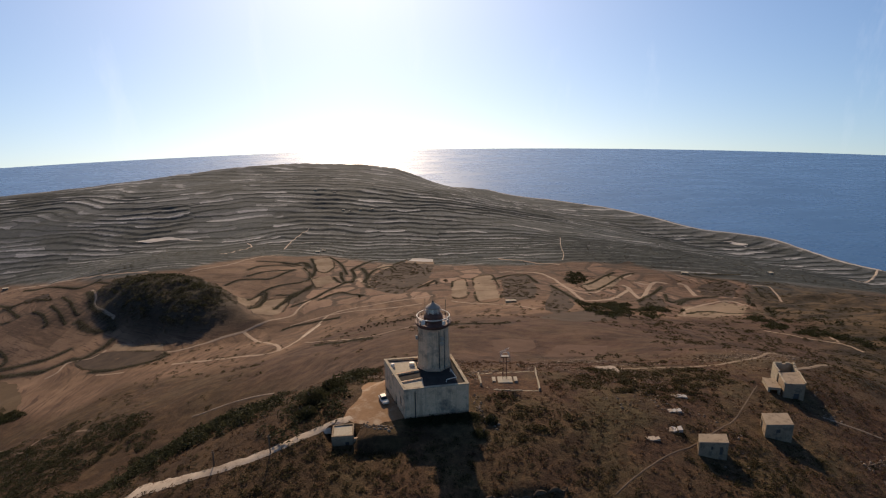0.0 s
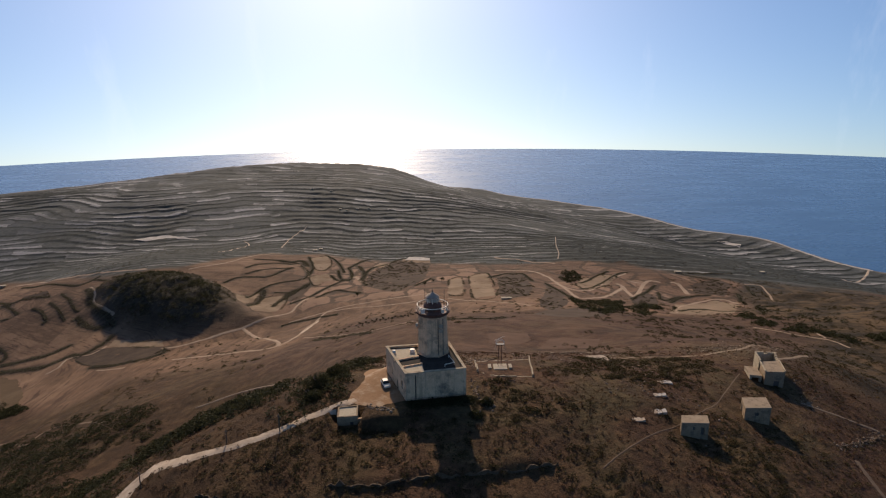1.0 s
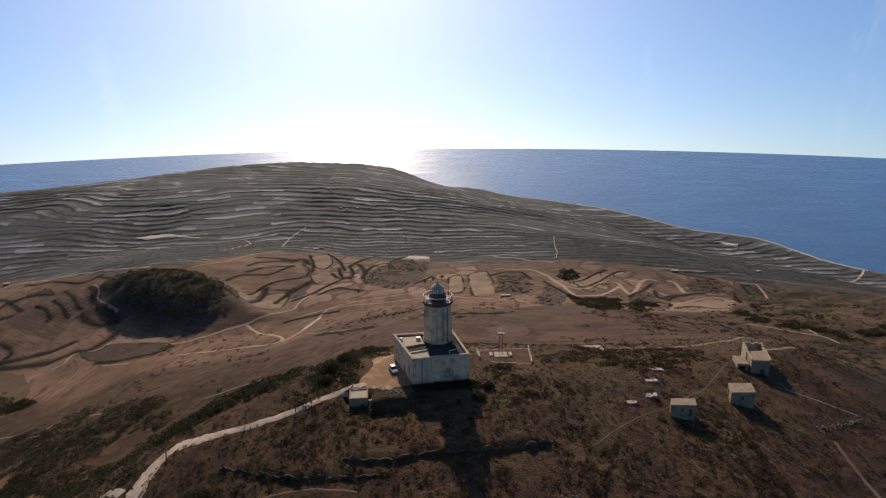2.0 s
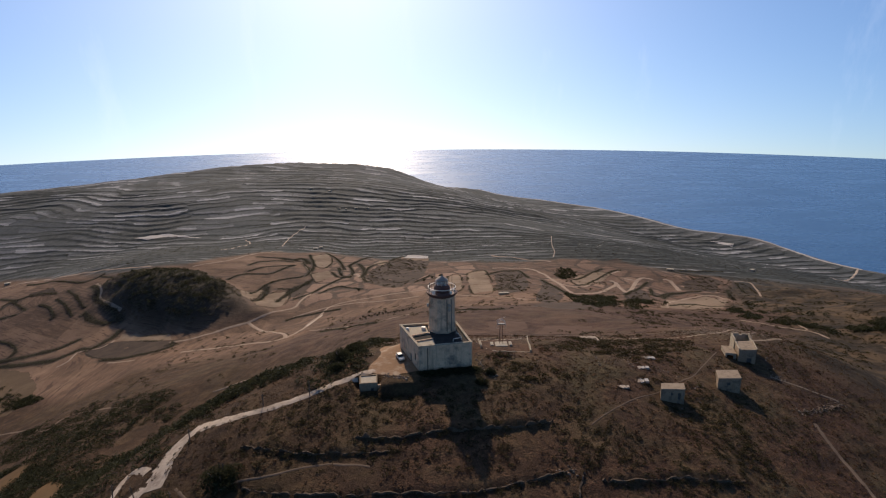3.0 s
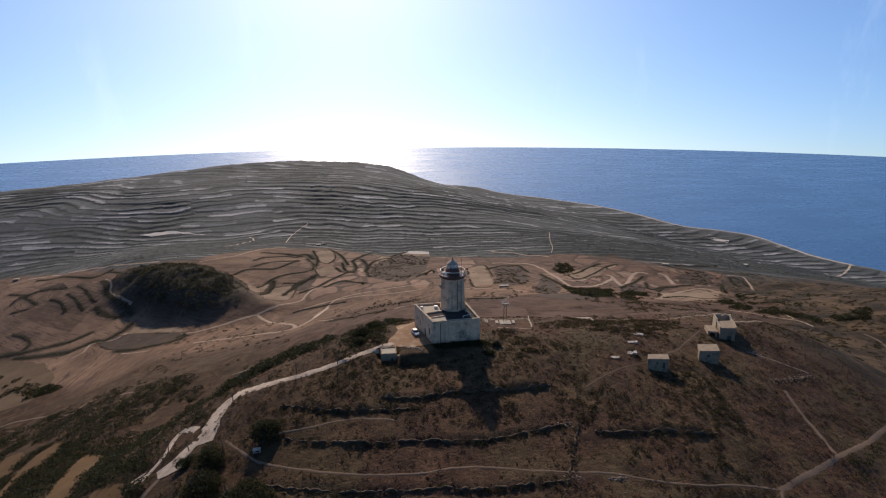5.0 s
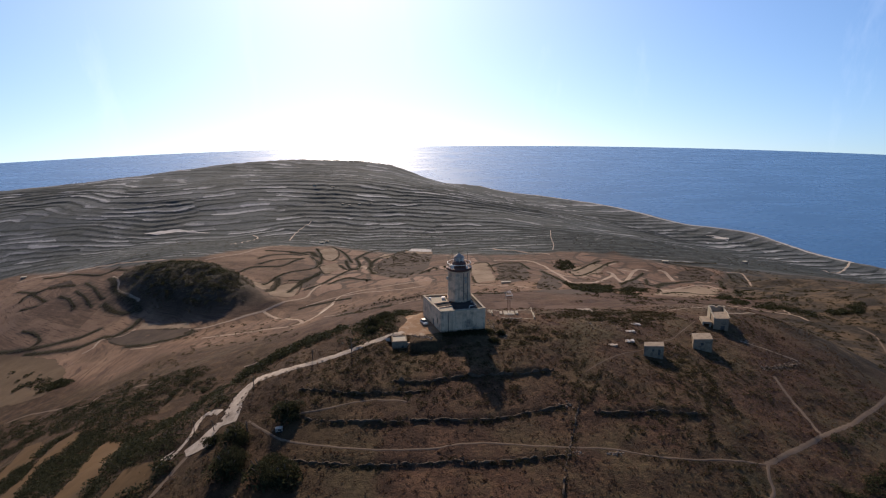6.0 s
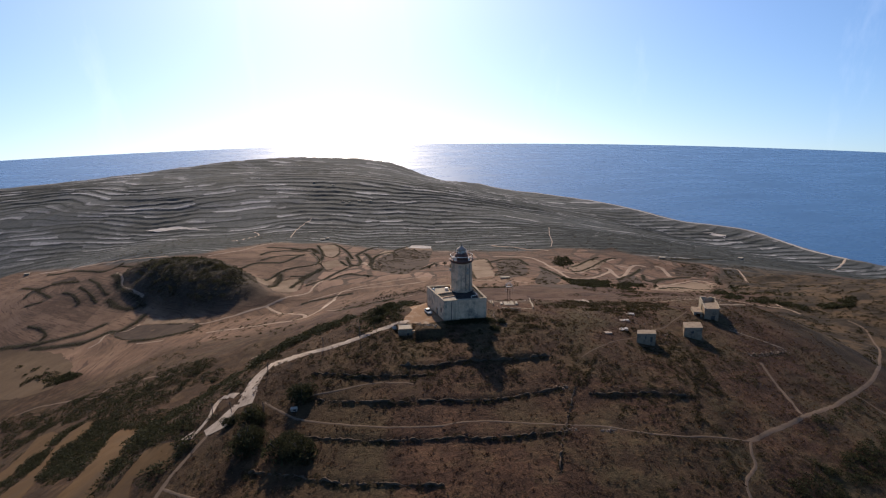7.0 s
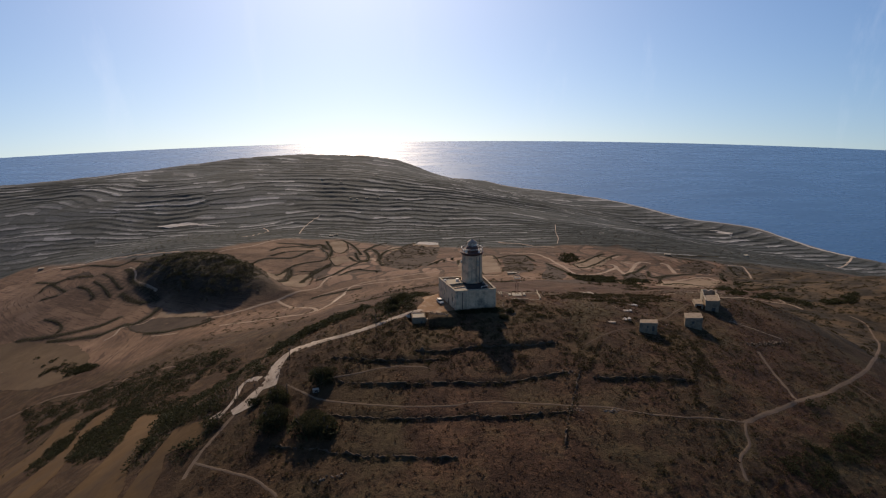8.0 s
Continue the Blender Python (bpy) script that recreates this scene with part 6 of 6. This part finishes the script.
# hedges in the valley
q = []
for line, w in VALLEY_HEDGES:
    for v in resample(line, 1.2):
        for _ in range(round(2 + w)):
            x, y = v.x + RS.normal(0, 0.8 * w), v.y + RS.normal(0, 0.8 * w)
            q.append((x, y, ground(x, y) - 0.2))
for poly in ([(-323, 379), (-324, 393), (-306, 386), (-288, 374), (-262, 367), (-252, 349), (-266, 352)], [(-187, 668), (-170, 703), (-151, 639), (-153, 595), (-167, 603)], [(-163, 549), (-146, 576), (-131, 541), (-148, 511)], [(13, 510), (28, 522), (26, 399), (17, 384), (10, 403)], [(37, 525), (62, 553), (55, 367), (33, 359)], [(-195, 416), (-192, 460), (-173, 472), (-163, 438), (-164, 405), (-186, 399)], [(-220, 451), (-215, 466), (-204, 481), (-199, 444), (-202, 424), (-210, 427)], [(170, 520), (211, 552), (224, 545), (193, 488), (162, 451), (157, 476)], [(-342, 359), (-320, 375), (-246, 342), (-268, 323), (-311, 333)]):
    for v in resample([*poly, poly[0]], 1.5):
        if vn(v.x, v.y, 25, 73) > -0.1:
            x, y = v.x + RS.normal(0, 0.5), v.y + RS.normal(0, 0.5)
            q.append((x, y, ground(x, y) - 0.2))
scatter("field_hedges", q, RS.uniform(0.8, 1.8, len(q)), SPARSE, leaf_mound, "dark scrubby hedges dividing valley fields", "hedge")
# thickets on the valley floor and in the eastern gully
q = []
PLOT_OUTLINES_A = [([(147, 510), (162, 572), (180, 575), (181, 549), (170, 520), (153, 491)], 380, -1), ([(121, 357), (128, 341), (157, 370), (173, 367), (157, 305), (112.7, 222.5), (111, 279)], 900, -0.45), ([(164, 320), (193, 368), (200, 350), (184, 304), (154, 269)], 420, -0.45), ([(279, 356), (289, 353), (264, 292), (262, 277), (272, 254), (282, 235), (278, 202), (264, 204), (266, 231), (253, 244), (243, 264), (243, 282)], 1100, -0.1), ([(299, 230), (332, 238), (308, 208), (288, 216)], 500, -0.1)]
PLOT_OUTLINES_B = [([(-435, 343), (-398, 324), (-343, 275), (-314, 254), (-332, 243), (-358, 252), (-405, 306)], 900, 0.15), ([(-345, 262), (-333, 268), (-312, 252), (-318, 240), (-338, 250)], 220, -0.4), ([(269, 330), (340, 428), (325, 321), (307, 249), (279, 250)], 300, 0.1)]
for poly, n, gap in (*PLOT_OUTLINES_A, *PLOT_OUTLINES_B):
    q += fill(n, poly, 0.2, lambda x, y: vn(x, y, 11, 71) > gap)
scatter("valley_thicket", q, RS.uniform(1.2, 3.3, len(q)), SHRUBS, leaf_green, "dark green thickets among the eastern fields", "thicket", (0.8, 1.2))
q = []
for poly, n in (([(71, 520), (100, 552), (103, 497), (100, 440), (84, 360), (65, 339), (57, 365)], 700), ([(-88, 499), (-90, 579), (-64, 693), (-11, 663), (-17, 516), (-46, 437)], 1200), ([(193, 399), (233, 467), (234, 438), (189, 323), (173, 335)], 500), ([(-167, 455), (-157, 514), (-153, 480), (-158, 440)], 160), ([(-541, 567), (-511, 573), (-488, 546), (-526, 552)], 160), ([(118, 451), (121, 393), (114, 328), (76.9, 233.2), (83, 301)], 260), ([(306, 520), (357, 560), (362, 531), (318, 459), (294, 477)], 500)):
    q += fill(n, poly, 0.2, lambda x, y: vn(x, y, 15, 69) > -0.3)
scatter("plot_scrub", q, RS.uniform(0.5, 2.2, len(q)), SHRUBS, leaf_maquis, "low dark scrub on untilled plots", "scrub")

# scattered scrub on the middle slopes
q = sprinkle(2600, -260, 420, 45, 340, lambda x, y: (vn(x, y, 40, 66) > 0.25) | (vn(x, y, 12, 67) > 0.55), 2.0)
q += sprinkle(3500, 150, 500, 130, 560, lambda x, y: (vn(x, y, 34, 68) > -0.05) & (vn(x, y, 9, 66) > -0.3), 1.0)
q += sprinkle(2600, 130, 380, 20, 260, lambda x, y: vn(x, y, 30, 72) > 0.05, 1.0)
q += fill(900, [(423, 414), (968, 958), (330, 204), (306, 209)], 1.0)
q += fill(1600, [(375, 499), (440, 478), (328, 227), (292, 179), (279, 222), (264, 285)], 1.0, lambda x, y: vn(x, y, 26, 68) > -0.1)
scatter("slope_scrub", q, RS.uniform(0.6, 2.0, len(q)), SHRUBS, leaf_maquis, "scattered dark scrub on the middle slopes", "scrub")

# scrub on the banks of the far terraces
x, y = RS.uniform(-1000, 1000, 60000), 600 + 1250 * RS.rand(60000) ** 1.4
i, j = np.clip(np.searchsorted(GX, x) - 1, 0, len(GX) - 2), np.clip(np.searchsorted(GY, y) - 1, 0, len(GY) - 2)
ok = (TERRACE[j, i] % 1.0 < BANK_SHARE[j, i] * 1.1) & (STEEP[j, i] > 0.2) | (FAR[j, i] > 0.5) & (vn(x, y, 150, 49) + 0.6 * vn(x, y, 50, 50) > 0.62)
ok &= (GZ[j, i] > SEA_Z + 25) & (off_shore(x, y) < -30)
x, y = x[ok][:9000], y[ok][:9000]
scatter("terrace_scrub", laid(x, y, 0.3), RS.uniform(0.6, 1.5, len(x)), SPARSE, leaf_maquis, "dark scrub along the distant terraces", "scrub")

# ---- loose stones and rubble ----
q = sprinkle(1900, 24, 125, 14, 62, lambda x, y: vn(x, y, 10, 61) > 0.1, 0.5)
q += sprinkle(260, -15, 14, 8, 24, lambda x, y: x < 1e9, 0.2)
q += sprinkle(500, 40, 72, -20, 30, lambda x, y: vn(x, y, 8, 63) > 0.2, 0.5)
for (x, y), n in zip([(25.0, -47.0), (23.7, -64.6), (33.2, -64.2), (-40.5, -86.0), (-37.0, -85.4)], (14, 26, 40, 16, 12)):
    for _ in range(n):
        a, b = x + RS.normal(0, 1.2), y + RS.normal(0, 0.5)
        q.append((a, b, ground(a, b)))
for line, n, wide in (([(8.9, -0.7), (9.7, -5.4), (10.6, -10.8), (13.0, -12.8)], 45, 0.5), ([(-15.5, -13.6), (-12.5, -14.0), (-10.4, -14.4)], 60, 0.6), ([(37.4, 55.0), (45.0, 62.0), (54.1, 64.6), (60.0, 58.0)], 420, 3.0), ([(92.0, 50.0), (112.6, 58.0), (128.0, 60.0)], 420, 4.0), ([(-32, 10), (-27, 21), (-20, 21), (-14, 15)], 260, 0.8), ([(5, 14), (10, 19), (16, 24)], 160, 1.0), ([(100, -9.6), (110, -4.5), (120, 2.0)], 160, 0.7), ([(105, 9), (106, 11)], 40, 1.0)):
    for v in (RS.choice(len(resample(line, 0.5)), n)):
        a, b = np.array(resample(line, 0.5)[v]) + RS.normal(0, wide, 2)
        q.append((a, b, ground(a, b)))
scatter("loose_rubble", q, RS.uniform(0.12, 0.5, len(q)), ROCKS, stone_pale, "pale loose limestone rubble on the hilltop", "rubble", (0.5, 1.0))
